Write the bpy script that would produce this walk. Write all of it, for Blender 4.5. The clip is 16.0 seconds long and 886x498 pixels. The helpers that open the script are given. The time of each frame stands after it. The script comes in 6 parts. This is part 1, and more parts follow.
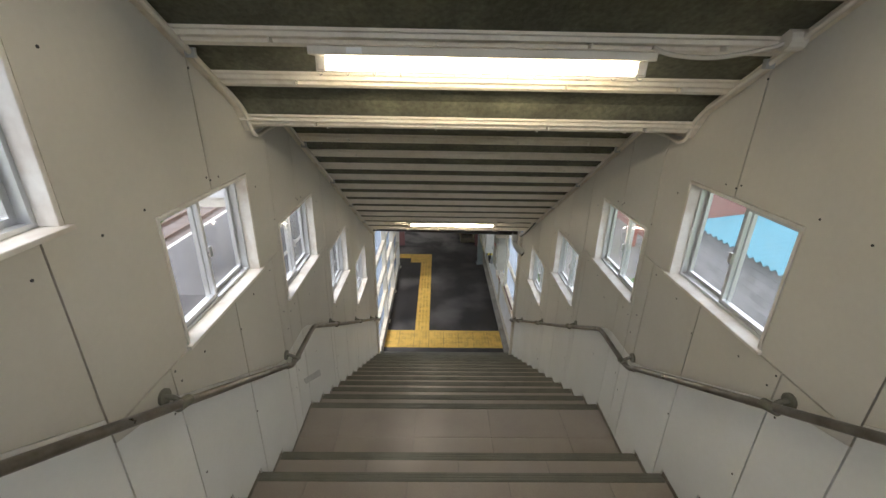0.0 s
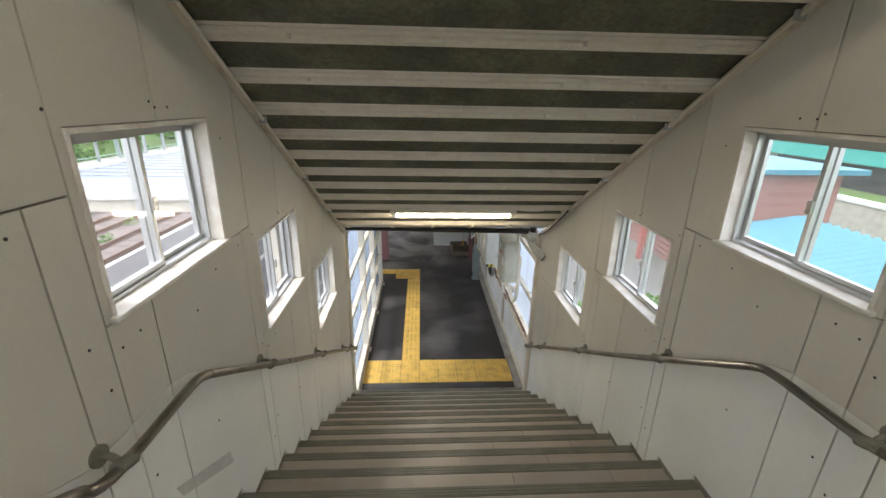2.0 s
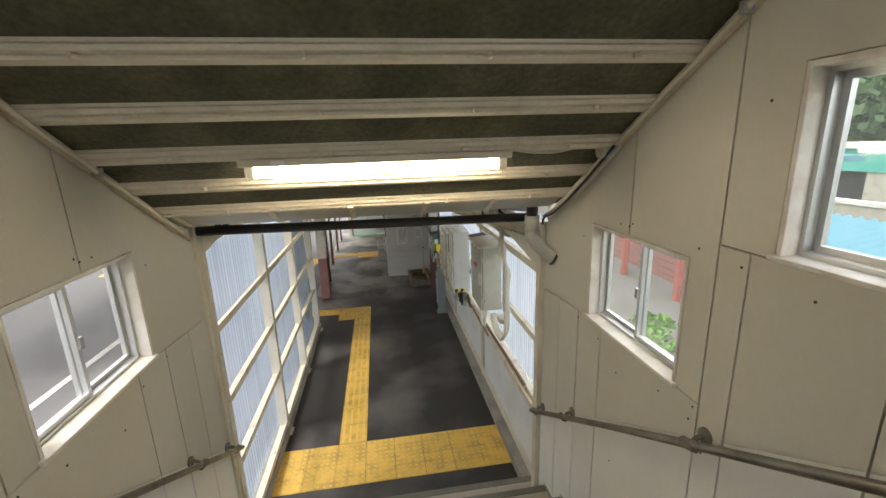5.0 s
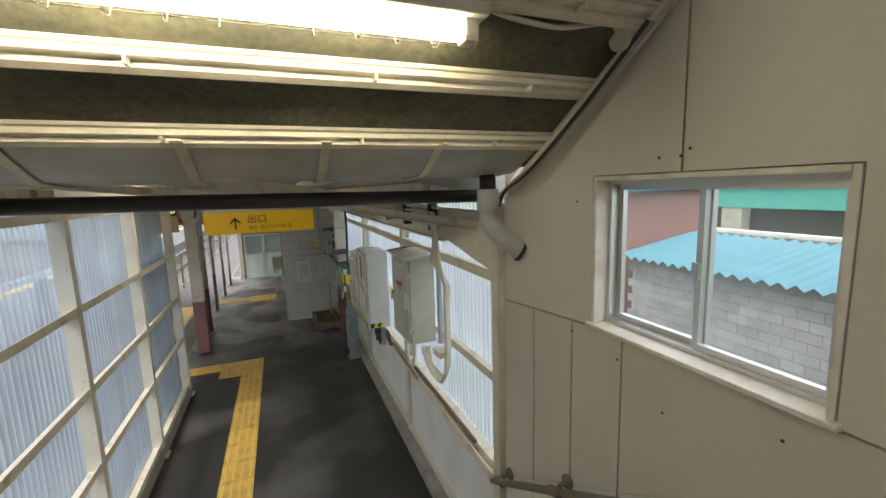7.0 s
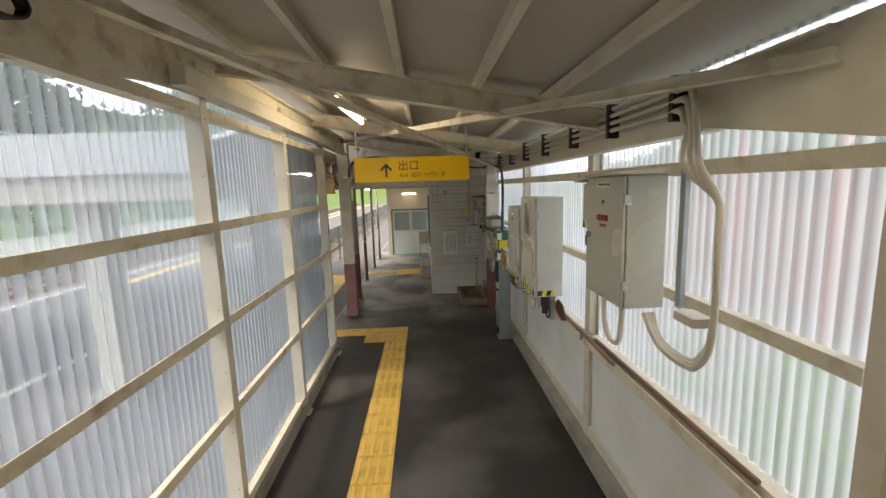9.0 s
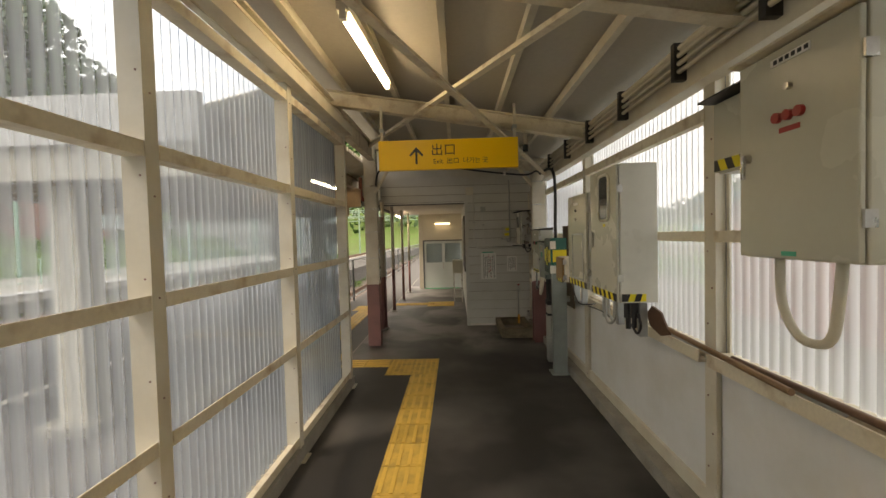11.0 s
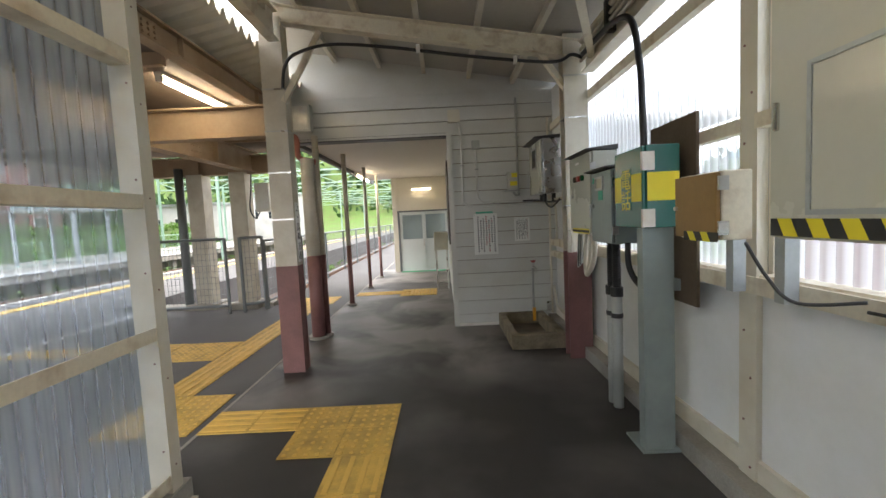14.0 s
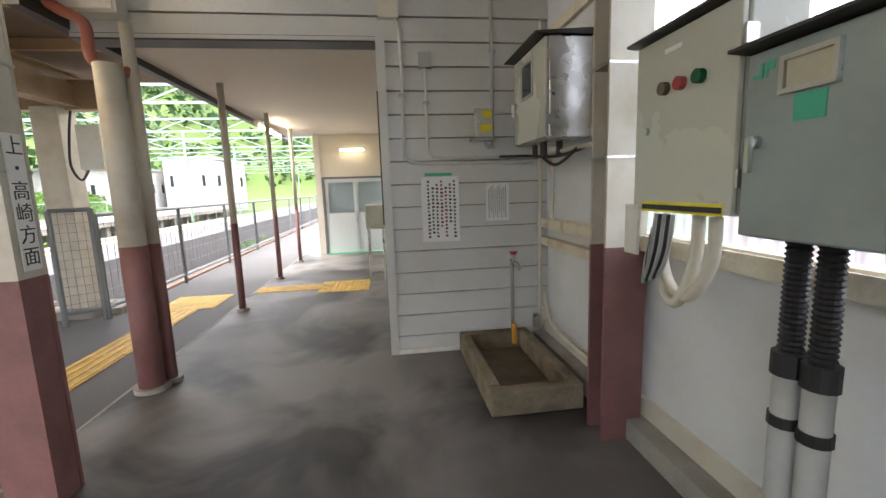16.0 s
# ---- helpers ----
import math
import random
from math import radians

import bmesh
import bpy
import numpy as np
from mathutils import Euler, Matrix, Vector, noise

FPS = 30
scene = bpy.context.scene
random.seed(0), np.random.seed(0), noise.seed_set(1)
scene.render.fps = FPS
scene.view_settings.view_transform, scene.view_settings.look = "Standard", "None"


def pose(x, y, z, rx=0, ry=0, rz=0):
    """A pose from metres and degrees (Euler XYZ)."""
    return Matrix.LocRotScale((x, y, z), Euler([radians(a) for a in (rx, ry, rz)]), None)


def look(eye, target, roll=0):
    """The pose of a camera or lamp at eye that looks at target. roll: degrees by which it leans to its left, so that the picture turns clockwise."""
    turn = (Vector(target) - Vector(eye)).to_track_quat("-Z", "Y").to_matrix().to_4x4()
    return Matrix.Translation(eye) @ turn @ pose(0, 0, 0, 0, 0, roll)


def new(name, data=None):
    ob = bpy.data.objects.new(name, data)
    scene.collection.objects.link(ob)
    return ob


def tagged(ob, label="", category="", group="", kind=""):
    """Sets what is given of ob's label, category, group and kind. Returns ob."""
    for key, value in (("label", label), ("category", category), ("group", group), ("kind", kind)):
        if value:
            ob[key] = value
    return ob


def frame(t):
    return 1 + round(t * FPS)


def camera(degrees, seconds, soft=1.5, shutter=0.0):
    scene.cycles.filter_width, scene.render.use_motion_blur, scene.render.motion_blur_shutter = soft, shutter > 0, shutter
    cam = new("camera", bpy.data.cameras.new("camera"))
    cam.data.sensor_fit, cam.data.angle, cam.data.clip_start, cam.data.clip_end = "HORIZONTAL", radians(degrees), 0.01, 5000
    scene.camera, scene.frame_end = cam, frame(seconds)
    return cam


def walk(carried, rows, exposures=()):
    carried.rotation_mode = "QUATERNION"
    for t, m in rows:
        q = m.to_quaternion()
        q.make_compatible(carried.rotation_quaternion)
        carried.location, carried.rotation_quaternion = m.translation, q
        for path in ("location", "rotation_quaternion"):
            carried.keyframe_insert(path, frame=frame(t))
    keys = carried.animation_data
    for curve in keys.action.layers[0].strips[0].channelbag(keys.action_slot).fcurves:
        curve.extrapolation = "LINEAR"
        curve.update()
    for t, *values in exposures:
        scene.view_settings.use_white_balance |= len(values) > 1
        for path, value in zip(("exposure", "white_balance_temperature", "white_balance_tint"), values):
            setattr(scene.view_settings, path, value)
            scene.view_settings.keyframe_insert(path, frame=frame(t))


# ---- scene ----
cam = camera(93.4, 16.0)
PATH = [
    (0, (0.135, 0.031, 5.242), (0.167, 1.88, 4.481), 1.1),
    (0.5, (0.093, 0.384, 5.021), (0.104, 2.231, 4.256), 1.5),
    (1, (0.067, 0.763, 4.799), (0.058, 2.627, 4.075), 0.9),
    (1.5, (0.047, 1.153, 4.58), (0.06, 3.024, 3.871), 1.2),
    (2, (0.02, 1.547, 4.364), (0.126, 3.432, 3.704), 1.1),
    (2.5, (0.01, 1.905, 4.141), (0.143, 3.812, 3.552), 0.9),
    (3, (0.0, 2.247, 3.948), (0.149, 4.166, 3.402), 0.5),
    (3.2, (0.011, 2.388, 3.876), (0.169, 4.306, 3.333), 0.3),
    (5.3, (0.384, 3.814, 3.304), (0.727, 5.731, 2.849), -2.7),
    (5.5, (0.4, 3.909, 3.262), (0.825, 5.817, 2.84), -2.5),
    (6, (0.395, 4.181, 3.112), (1.025, 6.043, 2.743), -2.2),
    (6.5, (0.438, 4.446, 2.969), (1.16, 6.286, 2.665), -1.9),
    (7, (0.45, 4.666, 2.844), (1.165, 6.511, 2.554), -1.7),
    (7.5, (0.434, 4.926, 2.695), (0.898, 6.854, 2.432), -1.5),
    (8, (0.439, 5.198, 2.538), (0.694, 7.16, 2.251), -0.1),
    (8.5, (0.392, 5.464, 2.374), (0.524, 7.434, 2.057), -1.3),
    (10.8, (0.238, 6.596, 1.757), (0.205, 8.594, 1.681), -1.2),
    (11, (0.267, 6.686, 1.672), (0.203, 8.684, 1.608), -1.5),
    (11.5, (0.263, 6.938, 1.558), (0.202, 8.936, 1.5), -1.6),
    (12, (0.266, 7.298, 1.425), (0.231, 9.297, 1.365), -1.5),
    (12.5, (0.312, 7.8, 1.37), (0.29, 9.798, 1.275), -1.7),
    (13, (0.271, 8.297, 1.361), (0.292, 10.292, 1.229), -2.5),
    (13.5, (0.338, 8.812, 1.334), (0.309, 10.808, 1.203), -2.8),
    (14, (0.361, 9.428, 1.297), (0.35, 11.422, 1.152), -2.8),
    (14.5, (0.418, 9.92, 1.284), (0.434, 11.912, 1.106), -2.8),
    (15, (0.44, 10.447, 1.278), (0.482, 12.435, 1.066), -2.5),
    (15.5, (0.398, 10.895, 1.311), (0.552, 12.872, 1.05), -2.6),
    (16, (0.455, 11.301, 1.243), (0.712, 13.263, 0.956), -1.9),
]
walk(cam, [(t, look(eye, target, roll)) for t, eye, target, roll in PATH], [(0, 1.12, 6250, 15), (1, 1.3, 6250, 15), (2, 1.48, 6250, 14.5), (3, 1.5, 6400, 16), (6, 1.15, 6900, 10.5), (7, 1.02, 6600, 9.5), (7.6, 1.1, 7100, 11.5), (8.5, 1.22, 7150, 12.5), (11, 0.78, 8700, 14.5), (12, 1.02, 8200, 13.5), (13, 1.27, 8500, 13.5), (13.5, 1.47, 7400, 13), (14, 1.66, 6800, 13), (15, 1.72, 6650, 13.5), (15.5, 1.88, 6650, 14.5), (16, 2.2, 6650, 15.5)])

# ---- world, sun, exposure ----
sky = bpy.data.worlds.new("sky")
scene.world = sky
sky.use_nodes = True
sn = sky.node_tree.nodes
tex = sn.new("ShaderNodeTexSky")
tex.sky_type, tex.sun_disc = "NISHITA", False
tex.sun_elevation, tex.sun_rotation = radians(52), radians(245)
tex.air_density, tex.dust_density, tex.ozone_density = 1.0, 4.0, 1.0
sn["Background"].inputs[1].default_value = 0.10
veil = sn.new("ShaderNodeMix")
veil.data_type = "RGBA"
veil.inputs[0].default_value = 0.8
veil.inputs[7].default_value = (17.0, 17.6, 18.4, 1)
sky.node_tree.links.new(tex.outputs[0], veil.inputs[6])
sky.node_tree.links.new(veil.outputs[2], sn["Background"].inputs[0])
sun = new("sun", bpy.data.lights.new("sun", "SUN"))
sun.data.energy, sun.data.angle, sun.data.color = 0.95, radians(12), (1.0, 0.96, 0.9)
sun.matrix_world = look((-8, -4, 15), (0, 0, 0))


# ---- materials ----
def mat(name, color, rough=0.6, metal=0.0, grain=60, var=0.12, bump=0.15, stain=0.0, stain_scale=1.5, stain_color=None, spec=0.5, island=0.0, lo=0.42, hi=0.72):
    """Principled paint with fine grain, large blotches and relief."""
    m = bpy.data.materials.new(name)
    m.use_nodes = True
    n, l = m.node_tree.nodes, m.node_tree.links
    p = n["Principled BSDF"]
    geo = n.new("ShaderNodeNewGeometry")
    fine, big = n.new("ShaderNodeTexNoise"), n.new("ShaderNodeTexNoise")
    for nd, s, d in ((fine, grain, 3), (big, stain_scale, 5)):
        nd.inputs["Scale"].default_value, nd.inputs["Detail"].default_value = s, d
        l.new(geo.outputs["Position"], nd.inputs["Vector"])
    dark = stain_color or tuple(c * 0.6 for c in color)
    mr = n.new("ShaderNodeMapRange")
    mr.inputs["From Min"].default_value, mr.inputs["From Max"].default_value = lo, hi
    mr.inputs["To Max"].default_value = stain
    l.new(big.outputs["Fac"], mr.inputs["Value"])
    mix = n.new("ShaderNodeMix")
    mix.data_type = "RGBA"
    mix.inputs[6].default_value, mix.inputs[7].default_value = (*color, 1), (*dark, 1)
    l.new(mr.outputs[0], mix.inputs[0])
    hsv = n.new("ShaderNodeHueSaturation")
    val = n.new("ShaderNodeMapRange")
    val.inputs["To Min"].default_value, val.inputs["To Max"].default_value = 1 - var, 1 + var
    l.new(fine.outputs["Fac"], val.inputs["Value"])
    src = val.outputs[0]
    if island:
        oi = n.new("ShaderNodeObjectInfo")
        r = n.new("ShaderNodeMapRange")
        r.inputs["To Min"].default_value, r.inputs["To Max"].default_value = 1 - island, 1 + island
        l.new(oi.outputs["Random"], r.inputs["Value"])
        mul = n.new("ShaderNodeMath")
        mul.operation = "MULTIPLY"
        l.new(src, mul.inputs[0]), l.new(r.outputs[0], mul.inputs[1])
        src = mul.outputs[0]
    l.new(src, hsv.inputs["Value"])
    l.new(mix.outputs[2], hsv.inputs["Color"])
    l.new(hsv.outputs[0], p.inputs["Base Color"])
    p.inputs["Roughness"].default_value, p.inputs["Metallic"].default_value = rough, metal
    p.inputs["Specular IOR Level"].default_value = spec
    rr = n.new("ShaderNodeMapRange")
    rr.inputs["To Min"].default_value, rr.inputs["To Max"].default_value = max(rough - 0.1, 0.02), min(rough + 0.12, 1)
    l.new(big.outputs["Fac"], rr.inputs["Value"]), l.new(rr.outputs[0], p.inputs["Roughness"])
    if bump:
        b = n.new("ShaderNodeBump")
        b.inputs["Strength"].default_value, b.inputs["Distance"].default_value = bump, 0.004
        l.new(fine.outputs["Fac"], b.inputs["Height"]), l.new(b.outputs[0], p.inputs["Normal"])
    return m


def glow(name, color, power):
    m = bpy.data.materials.new(name)
    m.use_nodes = True
    p = m.node_tree.nodes["Principled BSDF"]
    p.inputs["Base Color"].default_value = (0.9, 0.9, 0.88, 1)
    p.inputs["Emission Color"].default_value, p.inputs["Emission Strength"].default_value = (*color, 1), power
    return m


def clear(name, tint, see, milky, gloss_rough=0.05, bend=0.0, streak=(1, 3, 0.6), dirt=1.0, ridge=0.0, crest=2.0):
    """Thin sheet: clear share, milky share, the rest gloss by Fresnel."""
    m = bpy.data.materials.new(name)
    m.use_nodes = True
    n, l = m.node_tree.nodes, m.node_tree.links
    n.remove(n["Principled BSDF"])
    out = n["Material Output"]
    if bend:
        tr = n.new("ShaderNodeBsdfRefraction")
        tr.inputs["IOR"].default_value, tr.inputs["Roughness"].default_value = 1.0 + bend, 0.10
    else:
        tr = n.new("ShaderNodeBsdfTransparent")
    tr.inputs["Color"].default_value = (*(c * dirt for c in tint), 1)
    ml = n.new("ShaderNodeBsdfTranslucent")
    ml.inputs["Color"].default_value = (*tint, 1)
    df = n.new("ShaderNodeBsdfDiffuse")
    df.inputs["Color"].default_value = (*(c * 0.8 for c in tint), 1)
    half = n.new("ShaderNodeMixShader")
    half.inputs[0].default_value = 0.35
    l.new(ml.outputs[0], half.inputs[1]), l.new(df.outputs[0], half.inputs[2])
    body = n.new("ShaderNodeMixShader")
    geo = n.new("ShaderNodeNewGeometry")
    nz = n.new("ShaderNodeTexNoise")
    nz.inputs["Scale"].default_value, nz.inputs["Detail"].default_value = 2.2, 6
    mp = n.new("ShaderNodeMapping")
    mp.inputs["Scale"].default_value = streak
    l.new(geo.outputs["Position"], mp.inputs[0]), l.new(mp.outputs[0], nz.inputs["Vector"])
    mr = n.new("ShaderNodeMapRange")
    mr.inputs["To Min"].default_value, mr.inputs["To Max"].default_value = milky * 0.6, milky * 1.4
    l.new(nz.outputs["Fac"], mr.inputs["Value"])
    share = mr.outputs[0]
    if ridge:
        # milkier along the upright folds, painting in the bright streaks that refraction gives
        sep, ph, sn_, amp = n.new("ShaderNodeSeparateXYZ"), n.new("ShaderNodeMath"), n.new("ShaderNodeMath"), n.new("ShaderNodeMapRange")
        l.new(geo.outputs["Position"], sep.inputs[0])
        ph.operation, sn_.operation = "MULTIPLY", "SINE"
        ph.inputs[1].default_value = 2 * math.pi / ridge
        l.new(sep.outputs["Y"], ph.inputs[0]), l.new(ph.outputs[0], sn_.inputs[0])
        amp.inputs["From Min"].default_value, amp.inputs["From Max"].default_value = -0.2, 1.0
        amp.inputs["To Min"].default_value, amp.inputs["To Max"].default_value = 0.75, crest
        mul = n.new("ShaderNodeMath")
        mul.operation = "MULTIPLY"
        l.new(sn_.outputs[0], amp.inputs["Value"]), l.new(share, mul.inputs[0]), l.new(amp.outputs[0], mul.inputs[1])
        share = mul.outputs[0]
    l.new(share, body.inputs[0])
    l.new(tr.outputs[0], body.inputs[1]), l.new(half.outputs[0], body.inputs[2])
    gl = n.new("ShaderNodeBsdfGlossy")
    gl.inputs["Roughness"].default_value = gloss_rough
    lw = n.new("ShaderNodeLayerWeight")
    pw, ad = n.new("ShaderNodeMath"), n.new("ShaderNodeMath")
    pw.operation, ad.operation = "POWER", "MULTIPLY_ADD"
    pw.inputs[1].default_value, ad.inputs[1].default_value, ad.inputs[2].default_value = 5.0, 0.5, 0.035
    l.new(lw.outputs["Facing"], pw.inputs[0]), l.new(pw.outputs[0], ad.inputs[0])
    top = n.new("ShaderNodeMixShader")
    l.new(ad.outputs[0], top.inputs[0]), l.new(body.outputs[0], top.inputs[1]), l.new(gl.outputs[0], top.inputs[2])
    l.new(top.outputs[0], out.inputs["Surface"])
    return m



def dusty_floor(name):
    """Dark worn asphalt that turns grey with trodden dust towards the open end."""
    m = mat(name, (0.030, 0.027, 0.025), 0.6, grain=170, var=0.35, bump=0.35, stain=1.0, stain_scale=0.9, stain_color=(0.10, 0.092, 0.086), lo=0.46, hi=0.66)
    n, l = m.node_tree.nodes, m.node_tree.links
    p = n["Principled BSDF"]
    old = p.inputs["Base Color"].links[0].from_socket
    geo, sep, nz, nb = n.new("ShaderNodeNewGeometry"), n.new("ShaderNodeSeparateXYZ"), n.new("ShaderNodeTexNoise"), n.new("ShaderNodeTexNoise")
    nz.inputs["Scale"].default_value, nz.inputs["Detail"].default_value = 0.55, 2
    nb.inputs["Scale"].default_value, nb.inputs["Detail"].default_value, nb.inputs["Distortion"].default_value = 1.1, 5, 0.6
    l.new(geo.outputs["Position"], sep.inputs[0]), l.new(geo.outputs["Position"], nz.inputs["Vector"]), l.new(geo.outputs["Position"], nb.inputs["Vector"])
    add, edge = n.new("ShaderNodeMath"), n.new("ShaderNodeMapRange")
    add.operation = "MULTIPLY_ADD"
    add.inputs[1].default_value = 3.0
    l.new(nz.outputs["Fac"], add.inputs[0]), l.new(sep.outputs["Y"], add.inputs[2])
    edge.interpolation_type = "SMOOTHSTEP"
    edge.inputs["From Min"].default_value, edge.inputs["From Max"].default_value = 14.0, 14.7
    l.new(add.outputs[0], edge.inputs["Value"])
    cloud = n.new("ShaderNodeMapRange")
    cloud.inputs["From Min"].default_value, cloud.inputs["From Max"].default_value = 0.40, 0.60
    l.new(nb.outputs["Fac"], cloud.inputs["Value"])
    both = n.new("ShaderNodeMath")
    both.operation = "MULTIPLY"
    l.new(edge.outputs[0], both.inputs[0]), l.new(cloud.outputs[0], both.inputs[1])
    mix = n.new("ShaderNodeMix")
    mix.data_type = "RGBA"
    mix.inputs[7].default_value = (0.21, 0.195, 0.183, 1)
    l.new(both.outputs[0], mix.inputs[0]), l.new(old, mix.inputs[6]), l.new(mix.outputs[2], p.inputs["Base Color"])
    return m


PANEL = mat("grey_beige_panel", (0.57, 0.55, 0.485), 0.5, grain=38, var=0.04, bump=0.10, stain=0.45, stain_scale=1.3, stain_color=(0.48, 0.455, 0.39), island=0.03)
DADO = mat("white_dado_paint", (0.80, 0.81, 0.77), 0.45, grain=38, var=0.03, bump=0.10, stain=0.4, stain_scale=1.8, stain_color=(0.69, 0.69, 0.64), island=0.025)
BACKING = mat("dusty_joint", (0.30, 0.265, 0.21), 0.9, grain=30, var=0.3, stain=0.8, stain_scale=2.5, stain_color=(0.14, 0.115, 0.085))
CREAM = mat("cream_steel_paint", (0.66, 0.62, 0.52), 0.45, grain=40, var=0.06, bump=0.12, stain=0.5, stain_scale=5, stain_color=(0.52, 0.45, 0.33))
CREAM_DIRTY = mat("rusty_cream_paint", (0.72, 0.655, 0.52), 0.55, grain=55, var=0.12, bump=0.25, stain=0.8, stain_scale=8, stain_color=(0.40, 0.28, 0.17), lo=0.52, hi=0.76)
CREAM_RIB = mat("cream_purlin_paint", (0.72, 0.665, 0.54), 0.5, grain=50, var=0.10, bump=0.2, stain=0.5, stain_scale=9, stain_color=(0.48, 0.40, 0.29), lo=0.52, hi=0.8)
WHITE = mat("white_wood_paint", (0.74, 0.72, 0.66), 0.5, grain=60, var=0.07, bump=0.2, stain=0.6, stain_scale=9, stain_color=(0.5, 0.42, 0.34))
ALU = mat("aluminium_sash", (0.62, 0.63, 0.63), 0.35, 0.75, grain=90, var=0.05, bump=0.05)
STEEL = mat("brushed_stainless", (0.55, 0.54, 0.52), 0.28, 1.0, grain=120, var=0.08, bump=0.06, stain=0.5, stain_scale=8)
HANDRAIL = mat("worn_steel_tube", (0.30, 0.285, 0.26), 0.3, 1.0, grain=120, var=0.12, bump=0.08, stain=0.7, stain_scale=9, stain_color=(0.17, 0.14, 0.11))
SLAB = mat("dark_roof_board", (0.098, 0.099, 0.068), 0.95, grain=42, var=0.55, bump=0.9, stain=0.9, stain_scale=3.4, stain_color=(0.19, 0.185, 0.12))
TREAD = mat("brown_stair_tile", (0.38, 0.335, 0.28), 0.5, grain=160, var=0.16, bump=0.15, stain=0.5, stain_scale=3.5, stain_color=(0.31, 0.26, 0.22), island=0.05)
NOSE = mat("dark_nosing", (0.19, 0.185, 0.145), 0.6, grain=120, var=0.2, bump=0.3, stain=0.5, stain_scale=6)
ASPHALT = dusty_floor("worn_asphalt")
ASPHALT_OUT = mat("pale_asphalt", (0.105, 0.10, 0.10), 0.8, grain=150, var=0.3, bump=0.4, stain=0.6, stain_scale=1.2, stain_color=(0.15, 0.145, 0.14))
# base darker than the ridges, painting the shade between them; blotches are dirt
YELLOW_BASE = mat("worn_shaded_tactile_base", (0.72, 0.46, 0.10), 0.7, grain=90, var=0.15, bump=0.25, stain=0.7, stain_scale=7, stain_color=(0.36, 0.23, 0.07), island=0.06)
YELLOW = mat("yellow_tactile_tile", (0.78, 0.50, 0.10), 0.55, grain=90, var=0.08, bump=0.15, stain=0.55, stain_scale=5, stain_color=(0.62, 0.40, 0.10), island=0.05)
LOWWALL = mat("grey_white_board", (0.78, 0.79, 0.79), 0.5, grain=30, var=0.03, bump=0.04, stain=0.5, stain_scale=2.5, stain_color=(0.62, 0.61, 0.56))
CONCRETE = mat("concrete", (0.34, 0.32, 0.28), 0.85, grain=70, var=0.2, bump=0.5, stain=0.7, stain_scale=4, stain_color=(0.2, 0.18, 0.15))
SIDING = mat("grey_white_siding", (0.60, 0.60, 0.57), 0.5, grain=45, var=0.05, bump=0.12, stain=0.5, stain_scale=2.5, stain_color=(0.5, 0.49, 0.43), island=0.04)
MAROON = mat("maroon_paint", (0.22, 0.10, 0.095), 0.55, grain=60, var=0.15, bump=0.3, stain=0.5, stain_scale=7, stain_color=(0.14, 0.07, 0.06))
COLUMN = mat("pale_column_paint", (0.58, 0.54, 0.45), 0.5, grain=40, var=0.06, bump=0.15, stain=0.6, stain_scale=6, stain_color=(0.42, 0.36, 0.27))
ROOF = mat("roof_sheet_underside", (0.45, 0.425, 0.375), 0.6, grain=30, var=0.08, bump=0.1, stain=0.5, stain_scale=2, stain_color=(0.44, 0.40, 0.34))
CABINET = mat("grey_enamel", (0.52, 0.52, 0.44), 0.26, grain=30, var=0.03, bump=0.03, stain=0.05, stain_scale=2, stain_color=(0.45, 0.44, 0.37))
CABINET_WHITE = mat("white_enamel", (0.66, 0.66, 0.60), 0.3, grain=30, var=0.03, bump=0.03, stain=0.3, stain_scale=5)
CABINET_BLUE = mat("blue_grey_steel", (0.30, 0.35, 0.34), 0.38, 0.3, grain=30, var=0.06, bump=0.05, stain=0.4, stain_scale=5)
GREEN = mat("dark_green_enamel", (0.015, 0.12, 0.10), 0.22, grain=30, var=0.05, bump=0.03)
SIGN_YELLOW = mat("sign_yellow", (0.82, 0.50, 0.015), 0.35, grain=20, var=0.02, bump=0.0)
BRIGHT_YELLOW = mat("bright_yellow", (0.80, 0.68, 0.03), 0.4, grain=20, var=0.03, bump=0.0)
INK = mat("black_ink", (0.02, 0.02, 0.02), 0.5, var=0.05, bump=0)
RED = mat("red_plastic", (0.35, 0.03, 0.03), 0.3, var=0.05, bump=0)
OCHRE = mat("brown_ochre_panel", (0.30, 0.17, 0.05), 0.45, grain=40, var=0.1, bump=0.1, stain=0.5, stain_scale=4)
PLY = mat("dark_plywood", (0.12, 0.085, 0.055), 0.7, grain=60, var=0.2, bump=0.3, stain=0.5, stain_scale=6)
RUBBER = mat("black_cable", (0.02, 0.02, 0.022), 0.45, var=0.1, bump=0.05)
GREYPIPE = mat("grey_pvc", (0.40, 0.41, 0.39), 0.45, grain=40, var=0.05, bump=0.05, stain=0.4, stain_scale=6)
GALV = mat("galvanised_steel", (0.42, 0.45, 0.46), 0.42, 0.6, grain=60, var=0.1, bump=0.1, stain=0.4, stain_scale=8)
DARKPIPE = mat("dark_drain", (0.035, 0.032, 0.03), 0.5, grain=40, var=0.15, bump=0.1)
GUTTER = mat("pale_gutter", (0.50, 0.505, 0.465), 0.4, grain=20, var=0.05, bump=0.05, stain=0.5, stain_scale=5)
TUBE = glow("fluorescent_tube", (1.0, 0.87, 0.62), 17)
TUBE_OLD = glow("old_fluorescent_tube", (1.0, 0.86, 0.60), 3.5)
PAPER = mat("white_notice", (0.78, 0.78, 0.75), 0.5, var=0.03, bump=0)
GREENLABEL = mat("green_label", (0.05, 0.42, 0.27), 0.5, var=0.03, bump=0)
